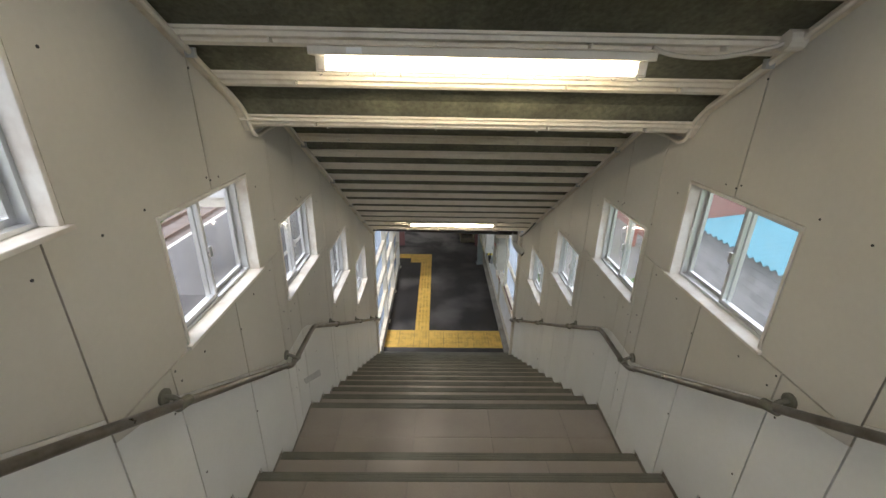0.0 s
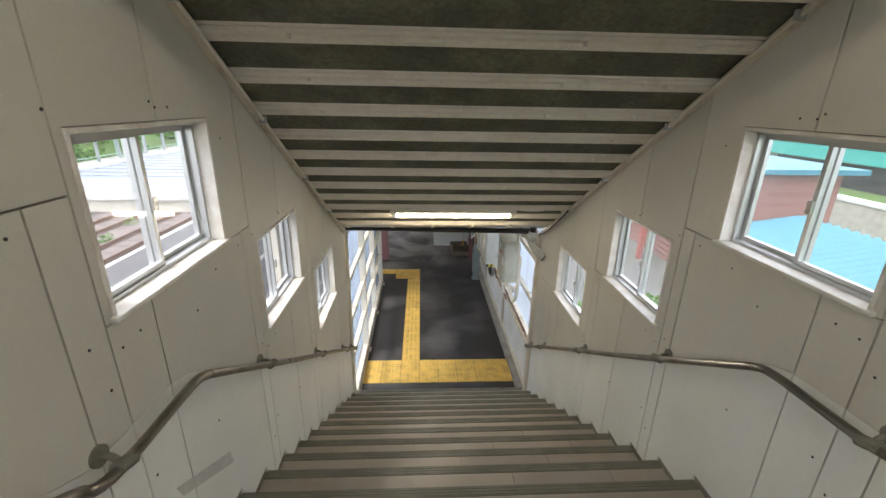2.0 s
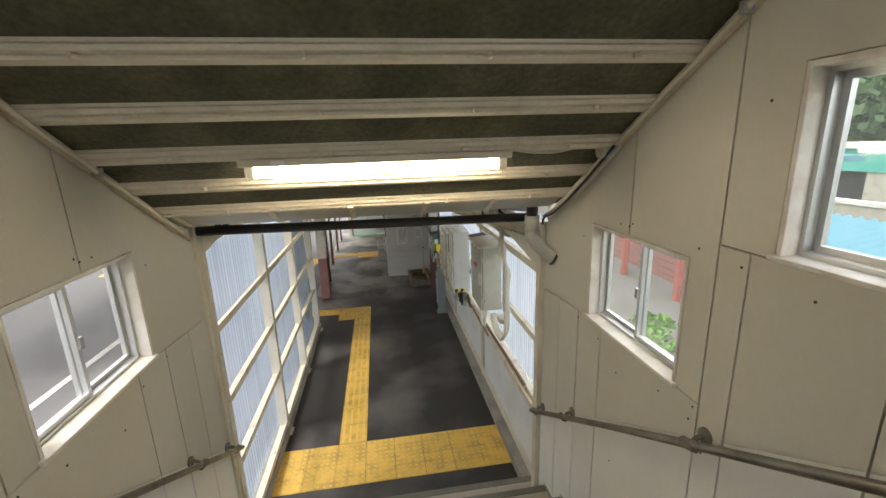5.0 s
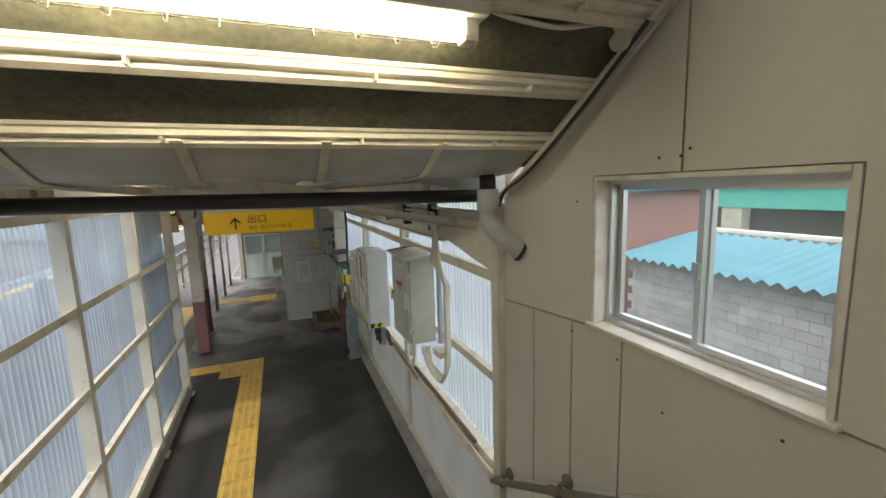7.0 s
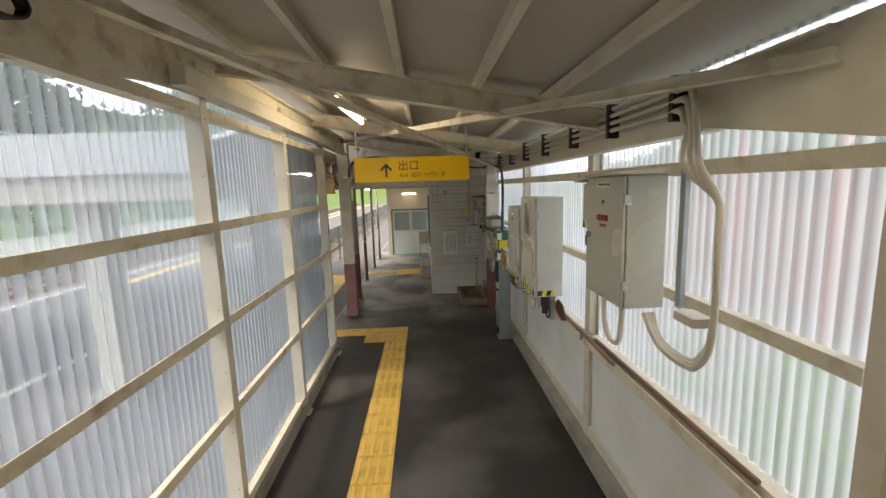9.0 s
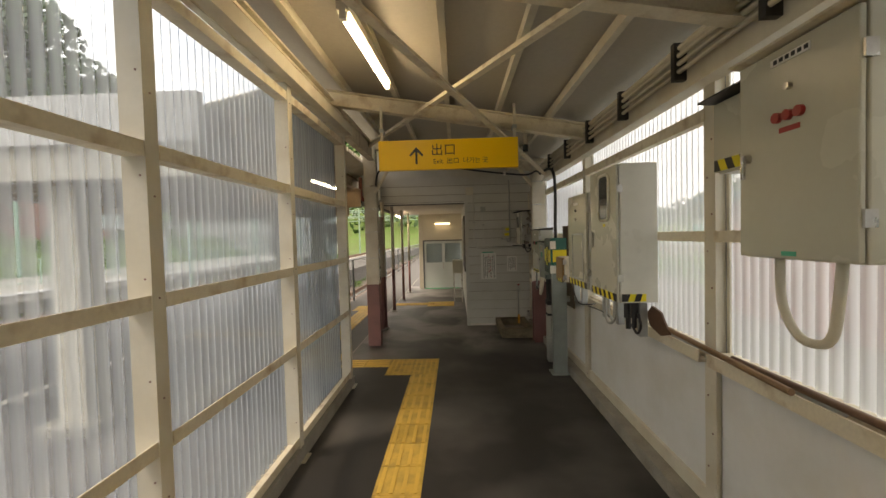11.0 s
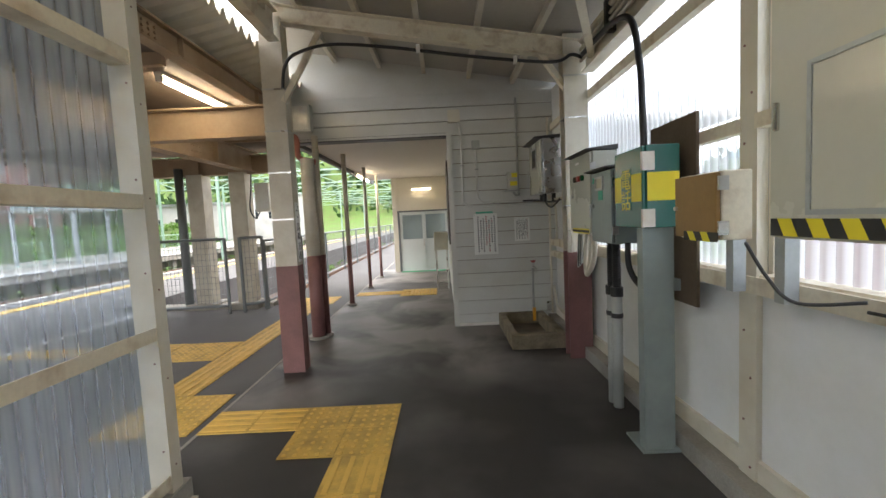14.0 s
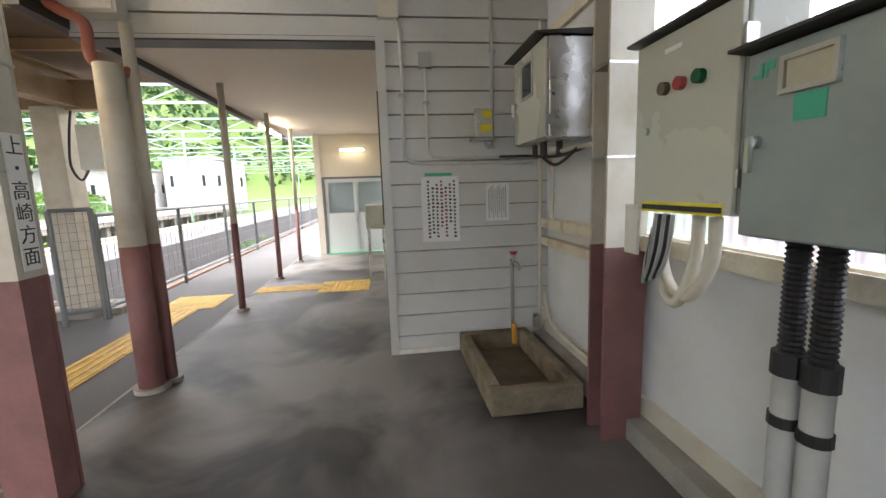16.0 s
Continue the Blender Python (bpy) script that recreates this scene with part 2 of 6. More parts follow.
CURTAIN = mat("pale_curtain", (0.36, 0.44, 0.47), 0.8, grain=30, var=0.08)
GLASS = clear("window_glass", (0.97, 0.98, 0.98), 1, 0.04)
WAVY = clear("translucent_corrugated", (0.78, 0.88, 1.0), 1, 0.24, 0.10, streak=(1, 22, 0.2), dirt=0.84, ridge=0.063)
WAVY_EAST = clear("pale_translucent_corrugated", (0.87, 0.925, 1.0), 1, 0.56, 0.10, streak=(1, 16, 0.25), dirt=0.85, ridge=0.063, crest=1.35)
GRASS = mat("grass_ground", (0.08, 0.15, 0.025), 0.9, grain=20, var=0.4, bump=0.8, stain=0.8, stain_scale=0.6, stain_color=(0.10, 0.11, 0.04))
LEAF = mat("leaf_green", (0.105, 0.215, 0.03), 0.6, grain=3, var=0.45, bump=0)
LEAF_DARK = mat("leaf_dark", (0.035, 0.085, 0.022), 0.65, grain=2, var=0.45, bump=0)
BARK = mat("bark", (0.12, 0.09, 0.06), 0.9, grain=30, var=0.3, bump=0.8)
YARD = mat("yard_ground", (0.13, 0.125, 0.115), 0.9, grain=30, var=0.3, bump=0.5, stain=0.8, stain_scale=0.8, stain_color=(0.08, 0.09, 0.05))
BALLAST = mat("ballast", (0.17, 0.135, 0.12), 0.9, grain=28, var=0.5, bump=1.0, stain=0.7, stain_scale=2, stain_color=(0.14, 0.1, 0.08))
RAIL = mat("rusty_rail", (0.20, 0.12, 0.08), 0.5, 0.5, grain=50, var=0.2, bump=0.2)
GANTRY = mat("pale_green_steel", (0.30, 0.44, 0.36), 0.5, grain=20, var=0.08, bump=0.1)
BRICK = mat("red_brick_wall", (0.24, 0.115, 0.09), 0.8, grain=20, var=0.2, bump=0.3)
BLOCK = mat("grey_block", (0.25, 0.25, 0.26), 0.85, grain=30, var=0.2, bump=0.4, stain=0.6, stain_scale=2.5, stain_color=(0.19, 0.19, 0.19), island=0.14)
TEAL = mat("teal_roof_sheet", (0.05, 0.19, 0.245), 0.5, grain=20, var=0.08, bump=0.1, stain=0.3, stain_scale=3)
HOUSEWHITE = mat("white_render", (0.55, 0.545, 0.53), 0.8, grain=10, var=0.08, bump=0.2, stain=0.5, stain_scale=0.8)
BEAM = mat("tan_steel_beam", (0.42, 0.31, 0.20), 0.55, grain=30, var=0.1, bump=0.15, stain=0.6, stain_scale=3, stain_color=(0.30, 0.19, 0.11))
FENCE = mat("dark_galvanised", (0.20, 0.22, 0.23), 0.5, 0.4, grain=40, var=0.1)
DARKGLASS = mat("dark_pane", (0.03, 0.04, 0.045), 0.08, var=0.05, bump=0)


# ---- building helpers ----
def box(bm, x0, x1, y0, y1, z0, z1, bev=0.0):
    r = bmesh.ops.create_cube(bm, size=1.0, matrix=Matrix.Translation(((x0 + x1) / 2, (y0 + y1) / 2, (z0 + z1) / 2)) @ Matrix.Diagonal((abs(x1 - x0), abs(y1 - y0), abs(z1 - z0), 1)))
    if bev:
        es = list({e for v in r["verts"] for e in v.link_edges})
        bmesh.ops.bevel(bm, geom=es, offset=bev, segments=2, affect="EDGES", profile=0.5)


def rod(bm, p, q, r, n=10, r2=None):
    p, q = Vector(p), Vector(q)
    d = q - p
    m = Matrix.Translation((p + q) / 2) @ d.to_track_quat("Z", "Y").to_matrix().to_4x4()
    bmesh.ops.create_cone(bm, cap_ends=True, segments=n, radius1=r, radius2=r if r2 is None else r2, depth=d.length, matrix=m)


def bar(bm, p, q, w, h):
    """A square bar of width w and height h from p to q."""
    p, q = Vector(p), Vector(q)
    d = q - p
    m = Matrix.Translation((p + q) / 2) @ d.to_track_quat("Y", "Z").to_matrix().to_4x4() @ Matrix.Diagonal((w, d.length, h, 1))
    bmesh.ops.create_cube(bm, size=1.0, matrix=m)


def hose(bm, pts, r, n=8, steps=6):
    """A round pipe swept along a smoothed line of points."""
    pts = [Vector(p) for p in pts]
    fine = []
    for i in range(len(pts) - 1):
        a, b, c, d = pts[max(i - 1, 0)], pts[i], pts[i + 1], pts[min(i + 2, len(pts) - 1)]
        for s in range(steps):
            t = s / steps
            fine.append(0.5 * (2 * b + (c - a) * t + (2 * a - 5 * b + 4 * c - d) * t * t + (3 * b - a - 3 * c + d) * t ** 3))
    fine.append(pts[-1])
    rings, prev = [], None
    for i, p in enumerate(fine):
        d = (fine[min(i + 1, len(fine) - 1)] - fine[max(i - 1, 0)]).normalized()
        u = d.orthogonal().normalized() if prev is None else (prev - d * prev.dot(d)).normalized()
        prev = u
        w = d.cross(u)
        rings.append([bm.verts.new(p + (u * math.cos(2 * math.pi * k / n) + w * math.sin(2 * math.pi * k / n)) * r) for k in range(n)])
    for a, b in zip(rings, rings[1:]):
        for k in range(n):
            f = bm.faces.new((a[k], a[(k + 1) % n], b[(k + 1) % n], b[k]))
            f.smooth = True
    bm.faces.new(rings[0][::-1]), bm.faces.new(rings[-1])


def plate(bm, pts, axis, lo, hi):
    """A flat polygon in the plane across axis, from lo to hi along it. pts are the two other coordinates in order."""
    def at(p, v):
        return {"x": (v, p[0], p[1]), "y": (p[0], v, p[1]), "z": (p[0], p[1], v)}[axis]
    a = [bm.verts.new(at(p, lo)) for p in pts]
    b = [bm.verts.new(at(p, hi)) for p in pts]
    bm.faces.new(a), bm.faces.new(b[::-1])
    for i in range(len(pts)):
        j = (i + 1) % len(pts)
        bm.faces.new((a[j], a[i], b[i], b[j]))
    bmesh.ops.recalc_face_normals(bm, faces=bm.faces[:])


def rim(bm, axis, v0, v1, a0, a1, b0, b1, w):
    """A picture frame of four bars of width w in the plane across axis (between v0 and v1)."""
    def put(p0, p1, q0, q1):
        if axis == "x":
            box(bm, v0, v1, p0, p1, q0, q1)
        else:
            box(bm, p0, p1, v0, v1, q0, q1)
    put(a0, a1, b0, b0 + w), put(a0, a1, b1 - w, b1), put(a0, a0 + w, b0 + w, b1 - w), put(a1 - w, a1, b0 + w, b1 - w)


def place_of(ob):
    p = Vector((0, 0, 0))
    while ob:
        p += ob.location
        ob = ob.parent
    return p


def part(name, bm, material, parent=None, label="", smooth=False, kind=""):
    """Links a bmesh, in world coordinates, as one mesh object under parent."""
    me = bpy.data.meshes.new(name)
    if parent:
        bmesh.ops.translate(bm, verts=bm.verts, vec=-place_of(parent))
    if smooth:
        for f in bm.faces:
            f.smooth = True
    bm.to_mesh(me)
    bm.free()
    me.materials.append(material)
    ob = new(name, me)
    ob.parent = parent
    return tagged(ob, label, kind=kind)


def thing(name, at, label="", category="", group="", kind=""):
    ob = new(name)
    ob.location = at
    ob.empty_display_size = 0.1
    return tagged(ob, label, category, group, kind)


def single(name, bm, material, label="", category="", group="", kind="", smooth=False):
    return tagged(part(name, bm, material, None, "", smooth), label, category, group, kind)


def boxes(*specs):
    bm = bmesh.new()
    for s in specs:
        box(bm, *s)
    return bm


def rods(*specs):
    bm = bmesh.new()
    for s in specs:
        rod(bm, *s)
    return bm


def hoses(r, *lines, n=8):
    bm = bmesh.new()
    for l in lines:
        hose(bm, l, r, n)
    return bm


def writing(name, text, size, m, material, parent, spread=1.0, label=""):
    """Flat letters as a mesh, laid at the pose m."""
    cu = bpy.data.curves.new(name, "FONT")
    cu.body, cu.size, cu.align_x, cu.align_y, cu.extrude = text, size, "CENTER", "CENTER", 0.0008
    cu.space_character, cu.resolution_u = spread, 2
    tmp = new(name, cu)
    me = bpy.data.meshes.new_from_object(tmp.evaluated_get(bpy.context.evaluated_depsgraph_get()))
    bpy.data.objects.remove(tmp)
    me.transform(m)
    me.transform(Matrix.Translation(-place_of(parent)))
    me.materials.clear()
    me.materials.append(material)
    ob = new(name, me)
    ob.parent = parent
    return tagged(ob, label)


def waves(bm, y0, y1, x, z0, z1, pitch=0.063, amp=0.012, seg=8, top=None):
    """Corrugated sheet along y with upright waves."""
    n = int((y1 - y0) / pitch * seg)
    prev = None
    for i in range(n + 1):
        y = y0 + (y1 - y0) * i / n
        xx = x + amp * math.sin(2 * math.pi * i / seg)
        a, b = bm.verts.new((xx, y, z0)), bm.verts.new((xx, y, top(y) if top else z1))
        if prev:
            f = bm.faces.new((prev[0], a, b, prev[1]))
            f.smooth = True
        prev = (a, b)


# ---- stairs: levels and lines ----
XL, XR = -0.965, 1.615
GOING, RISE = 0.326, 0.192
LAND0, LAND1, LANDZ = 2.30, 3.01, 13 * 0.192
STAIR_END, TOP_Y = 6.72, -2.6


def tread(y):
    if y > LAND1:
        return max(LANDZ - RISE * math.ceil((y - LAND1) / GOING - 1e-6), 0)
    if y >= LAND0:
        return LANDZ
    return LANDZ + RISE * math.ceil((LAND0 - y) / GOING - 1e-6)


def roof(y):
    if y < 2.5:
        return 4.95 + 0.08 * min(1, (2.5 - y) / 0.1) + 0.6 * (2.5 - y)
    if y <= 3.05:
        return 4.95
    return 4.95 - 0.6 * (y - 3.05)


def steps_between(y0, y1):
    """Ys of the risers strictly between y0 and y1."""
    ys = [LAND1 + GOING * k for k in range(0, 13)] + [LAND0 - GOING * k for k in range(0, 16)]
    return sorted(y for y in ys if y0 + 0.01 < y < y1 - 0.01)


def lower_edge(y0, y1, gap=0.035):
    """Zigzag along the steps from y0 to y1."""
    pts = [(y0, tread(y0 + 0.002) + gap)]
    for y in steps_between(y0, y1):
        pts += [(y, tread(y - 0.002) + gap), (y, tread(y + 0.002) + gap)]
    return pts + [(y1, tread(y1 - 0.002) + gap)]


def upper_edge(y0, y1):
    ys = [y0] + [y for y in (2.4, 2.5, 3.05) if y0 < y < y1] + [y1]
    return [(y, roof(y)) for y in ys]


# windows of both stair walls: near y, far y, sill z, head z; and the joint before each
BAYS = [(-1.95, -1.15, 6.1, 6.7), (-0.77, 0.03, 5.45, 6.05), (0.41, 1.21, 4.80, 5.40), (1.60, 2.42, 4.10, 4.71), (2.79, 3.61, 3.68, 4.28), (3.98, 4.80, 2.96, 3.57), (5.18, 6.00, 2.26, 2.87)]
EDGES = [TOP_Y, -0.96, 0.22, 1.46, 2.75, 3.90, 5.03, STAIR_END]


def shrink(pts, g=0.004):
    """Pull a polygon in by g."""
    out, n = [], len(pts)
    area = sum(pts[i][0] * pts[(i + 1) % n][1] - pts[(i + 1) % n][0] * pts[i][1] for i in range(n))
    s = 1 if area > 0 else -1
    for i in range(n):
        a, b, c = Vector(pts[i - 1]), Vector(pts[i]), Vector(pts[(i + 1) % n])
        d1, d2 = (b - a).normalized(), (c - b).normalized()
        n1, n2 = Vector((-d1.y, d1.x)) * s, Vector((-d2.y, d2.x)) * s
        k = n1 + n2
        out.append(tuple(b + (k * (g / max(0.3, 1 + n1.dot(n2))) if k.length > 0.2 else n1 * g)))
    return out


RAIL_LINE = [(-1.9, 5.95), (-0.5, 5.12), (0.8, 4.34), (2.30, 3.44), (2.42, 3.36), (2.56, 3.30), (2.98, 3.285), (3.10, 3.25), (3.2, 3.19), (4.2, 2.58), (5.4, 1.87), (6.62, 1.13), (6.74, 1.06)]
RAIL_Y = [p[0] for p in RAIL_LINE]


def rail_z(y):
    """Height of the handrail, and of the paint line behind it."""
    if y < RAIL_Y[0]:
        return RAIL_LINE[0][1] + 0.595 * (RAIL_Y[0] - y)
    return float(np.interp(y, RAIL_Y, [p[1] for p in RAIL_LINE]))


def stair_wall(name, face, side):
    """Panelled wall: side +1 stands at the higher x. Panels lie on a backing slab."""
    wall = thing(name, (face, 2.0, 0), kind="structure")
    back0, back1 = face + side * 0.012, face + side * 0.14
    for k, (a, b, c, d) in enumerate(BAYS):
        e0, e1 = EDGES[k], EDGES[k + 1]
        yu, ym = b - 0.385, 2.98 if k == 4 else a + 0.45
        last = k == len(BAYS) - 1
        zf = c - 0.06 if last else c
        if last:
            ym = b - 0.17
        near_up = [(e0, c), (a, c), (a, d), (yu, d), (yu, roof(yu))] + upper_edge(e0, yu)[:-1][::-1]
        start = e0
        lows = []
        if k == 3:
            # one panel reaches round from the bay above, over a narrow strip
            _, pb, pc, pd = BAYS[2]
            py, start = pb - 0.40, 1.46
            near_up = [(1.12, c), (a, c), (a, d), (yu, d), (yu, roof(yu))] + upper_edge(py, yu)[:-1][::-1] + [(py, pd), (pb, pd), (pb, pc), (1.12, pc)]
            lows.append((1.12, start, [(start, c), (1.12, c)]))
        above = [near_up]
        if k == 2:
            ym = 1.12
        lows.append((start, ym, [(ym, c), (a, c), (start, c)]))
        if k < 2:
            lows.append((ym, e1, upper_edge(yu, e1)[::-1] + [(yu, d), (b, d), (b, c), (ym, c)]))
        elif k > 2:
            above.append([(yu, d), (b, d), (b, c), (e1, zf)] + upper_edge(yu, e1)[::-1])
            cuts = [b + 0.18 if k in (3, 4) else e1 - 0.14] if not last else [b + 0.12, b + 0.42]
            zc = [c - (0.06 * (y - b) / (e1 - b) if last else 0) for y in cuts]
            lows.append((ym, cuts[0], [(cuts[0], zc[0]), (b, c), (ym, c)]))
            for y0, y1, z0, z1 in zip(cuts, cuts[1:] + [e1], zc, zc[1:] + [zf]):
                lows.append((y0, y1, [(y1, z1), (y0, z0)]))
        for pts in above:
            bm = bmesh.new()
            plate(bm, shrink(pts), "x", face, face + side * 0.011)
            part("panel", bm, PANEL, wall)
        for y0, y1, upper in lows:
            ys = [y0] + [y for y in RAIL_Y if y0 < y < y1] + [y1]
            rail = [(y, min(rail_z(y) + 0.01, c - 0.05)) for y in ys]
            bm = bmesh.new()
            plate(bm, shrink([(y, z - 0.0035) for y, z in rail] + upper), "x", face, face + side * 0.011)
            part("panel", bm, PANEL, wall)
            bm = bmesh.new()
            plate(bm, shrink(lower_edge(y0, y1) + [(y, z + 0.0035) for y, z in rail[::-1]]), "x", face, face + side * 0.011)
            part("dado_panel", bm, DADO, wall, "white painted panel below the handrail")
        # backing round the opening
        bm = bmesh.new()
        lo = min(tread(e1 - 0.01), tread(e0 + 0.01)) - 0.3
        top = roof(e0) + 0.25
        for y0, y1, z0, z1 in ((e0, a, lo, top), (b, e1, lo, top), (a, b, lo, c), (a, b, d, top)):
            box(bm, back0, back1, y0, y1, z0, z1)
        part("backing", bm, BACKING, wall)
    # screws along the joints
    bm = bmesh.new()
    for k, (a, b, c, d) in enumerate(BAYS[2:], 2):
        e0, e1 = EDGES[k], EDGES[k + 1]
        spots = [(a - 0.12, c - 0.03), (a - 0.05, d + 0.05), (b + 0.1, d - 0.1), (b + 0.12, c - 0.06), ((a + b) / 2, d + 0.07), (a + 0.1, c - 0.09), (b - 0.15, c - 0.09)]
        for j in range(3):
            spots += [(e0 + 0.045, c - 0.1 - 0.55 * j), (e0 - 0.045, c - 0.2 - 0.55 * j), (a + 0.46, c - 0.2 - 0.6 * j), (b - 0.30, d + 0.05 + 0.5 * j), (b - 0.38, d + 0.05 + 0.5 * j)]
        for y, z in spots:
            if tread(y) + 0.06 < z < roof(y) - 0.04 and not (a - 0.04 < y < b + 0.04 and c - 0.04 < z < d + 0.04):
                rod(bm, (face + side * 0.001, y, z), (face - side * 0.002, y, z), 0.0055, 6)
    part("screws", bm, RUBBER, wall, "small dark panel screws", kind="stuff")
    return wall


def stair_window(number, face, side, a, b, c, d):
    """White casing, sill and a two-leaf aluminium sliding sash set back in the wall."""
    w = thing("window_%d" % number, (face, (a + b) / 2, c), "two-leaf aluminium sliding window with white wooden casing", "window", kind="structure")
    o, t = face - side * 0.003, 0.018
    x1 = face + side * 0.13
    bm = bmesh.new()
    for s in ((min(o, x1), max(o, x1), a, a + t, c + t, d), (min(o, x1), max(o, x1), b - t, b, c + t, d), (min(o, x1), max(o, x1), a + t, b - t, d - t, d)):
        box(bm, *s, bev=0.003)
    part("casing", bm, WHITE, w)
    s0 = face - side * 0.022
    bm = bmesh.new()
    box(bm, min(s0, x1), max(s0, x1), a - 0.015, b + 0.015, c, c + t, bev=0.004)
    part("window_sill", bm, WHITE, w, "chipped white sill")
    g0, g1 = sorted((face + side * 0.06, face + side * 0.13))
    bm = bmesh.new()
    rim(bm, "x", g0, g1, a + t, b - t, c + t, d - t, 0.016)
    part("window_frame", bm, ALU, w)
    mid = (a + b) / 2
    for i, (y0, y1) in enumerate(((a + t + 0.016, mid + 0.013), (mid - 0.013, b - t - 0.016))):
        x = face + side * (0.08 + 0.028 * i)
        bm = bmesh.new()
        rim(bm, "x", x - 0.011, x + 0.011, y0, y1, c + t + 0.016, d - t - 0.016, 0.021)
        sash = part("sash", bm, ALU, w)
        bm = bmesh.new()
        box(bm, x - 0.002, x + 0.002, y0 + 0.021, y1 - 0.021, c + t + 0.037, d - t - 0.037)
        p = part("pane", bm, GLASS, sash)
        p.visible_shadow = False
    bm = boxes((face + side * 0.055 - 0.006, face + side * 0.055 + 0.006, mid - 0.012, mid + 0.012, (c + d) / 2 - 0.035, (c + d) / 2 + 0.02))
    part("latch", bm, STEEL, w)


stair_wall("wall_east", XR, 1)
west_wall = stair_wall("wall_west", XL, -1)
bm = bmesh.new()
plate(bm, [(2.87, 2.875), (3.29, 2.645), (3.31, 2.56), (3.27, 2.58), (2.90, 2.80)], "x", XL, XL + 0.0015)
part("scuff", bm, mat("grey_scuff", (0.50, 0.51, 0.49), 0.7, grain=70, var=0.25, bump=0.1, stain=0.6, stain_scale=9, stain_color=(0.62, 0.62, 0.59)), west_wall, "grey scuff mark on the white dado")
num = 1
for face, side in ((XR, 1), (XL, -1)):
    for bay in BAYS:
        stair_window(num, face, side, *bay)
        num += 1

# unseen closing wall and bridge stub behind the start, opened so sky brightens stairs
single("wall_south", boxes((XL - 0.1, XR + 0.1, TOP_Y - 0.15, TOP_Y, 3.0, 5.55), (XL - 0.1, XR + 0.1, TOP_Y - 0.15, TOP_Y, 7.75, 8.6)), PANEL, kind="structure")
single("floor_unseen_bridge", boxes((XL - 0.1, XR + 0.1, -6.0, TOP_Y - 0.15, 5.35, 5.55)), CONCRETE, kind="structure")
single("wall_bridge", boxes((XL - 0.25, XL - 0.1, -6.0, TOP_Y - 0.15, 5.35, 6.55), (XR + 0.1, XR + 0.25, -6.0, TOP_Y - 0.15, 5.35, 6.55), (XL - 0.25, XR + 0.25, -6.15, -6.0, 5.35, 6.55)), PANEL, kind="structure")

# ---- staircase ----
stairs = thing("staircase", (0.3, 3, 0), "concrete staircase with brown tiled treads and dark nosings", "stairs", kind="structure")
JOINTS = [XL, -0.66, -0.03, 0.61, 1.25, XR]
JOINTS_B = [XL, -0.34, 0.31, 0.95, XR]
levels = [(LAND0 - GOING * (k + 1), LAND0 - GOING * k, LANDZ + RISE * (k + 1)) for k in range(14, -1, -1)]
levels += [(LAND0, LAND1, LANDZ)] + [(LAND1 + GOING * k, LAND1 + GOING * (k + 1), LANDZ - RISE * (k + 1)) for k in range(12)]
for i, (y0, y1, z) in enumerate(levels):
    bm = boxes((XL - 0.05, XR + 0.05, y0 - 0.02, y1 - 0.012, z - 0.45, z - 0.014))
    part("step", bm, CONCRETE, stairs)
    bm = bmesh.new()
    box(bm, XL, XR, y1 - 0.062, y1 + 0.004, z - 0.013, z, bev=0.003)
    box(bm, XL, XR, y1 - 0.011, y1, z - RISE + 0.002, z - 0.013)
    for g in range(3):
        box(bm, XL, XR, y1 - 0.055 + g * 0.019, y1 - 0.045 + g * 0.019, z, z + 0.003)
    part("nosing", bm, NOSE, stairs, "dark ribbed nosing")
    rows = [(y0, y1 - 0.064)] if z != LANDZ else [(y0, (y0 + y1) / 2 - 0.03), ((y0 + y1) / 2 - 0.03, y1 - 0.064)]
    js = JOINTS if i % 2 else JOINTS_B
    for r0, r1 in rows:
        for x0, x1 in zip(js, js[1:]):
            bm = boxes((x0 + 0.002, x1 - 0.002, r0 + 0.002, r1 - 0.002, z - 0.014, z - 0.001))
            part("tile", bm, TREAD, stairs)

# ---- stair roof ----
def roof_piece(name, y0, y1, lift, thick, material, x0=XL - 0.1, x1=XR + 0.1):
    ys = [y0] + [y for y in (2.4, 2.5, 3.05) if y0 < y < y1] + [y1]
    bm = bmesh.new()
    plate(bm, [(y, roof(y) + lift) for y in ys] + [(y, roof(y) + lift + thick) for y in ys[::-1]], "x", x0, x1)
    return single(name, bm, material, kind="structure")


roof_piece("ceiling", TOP_Y, 6.46, 0.030, 0.12, SLAB)
RIBS = [6.26 - 0.2672 * i for i in range(0, 12)] + [2.74, 2.47] + [2.20 - 0.272 * i for i in range(0, 17)]


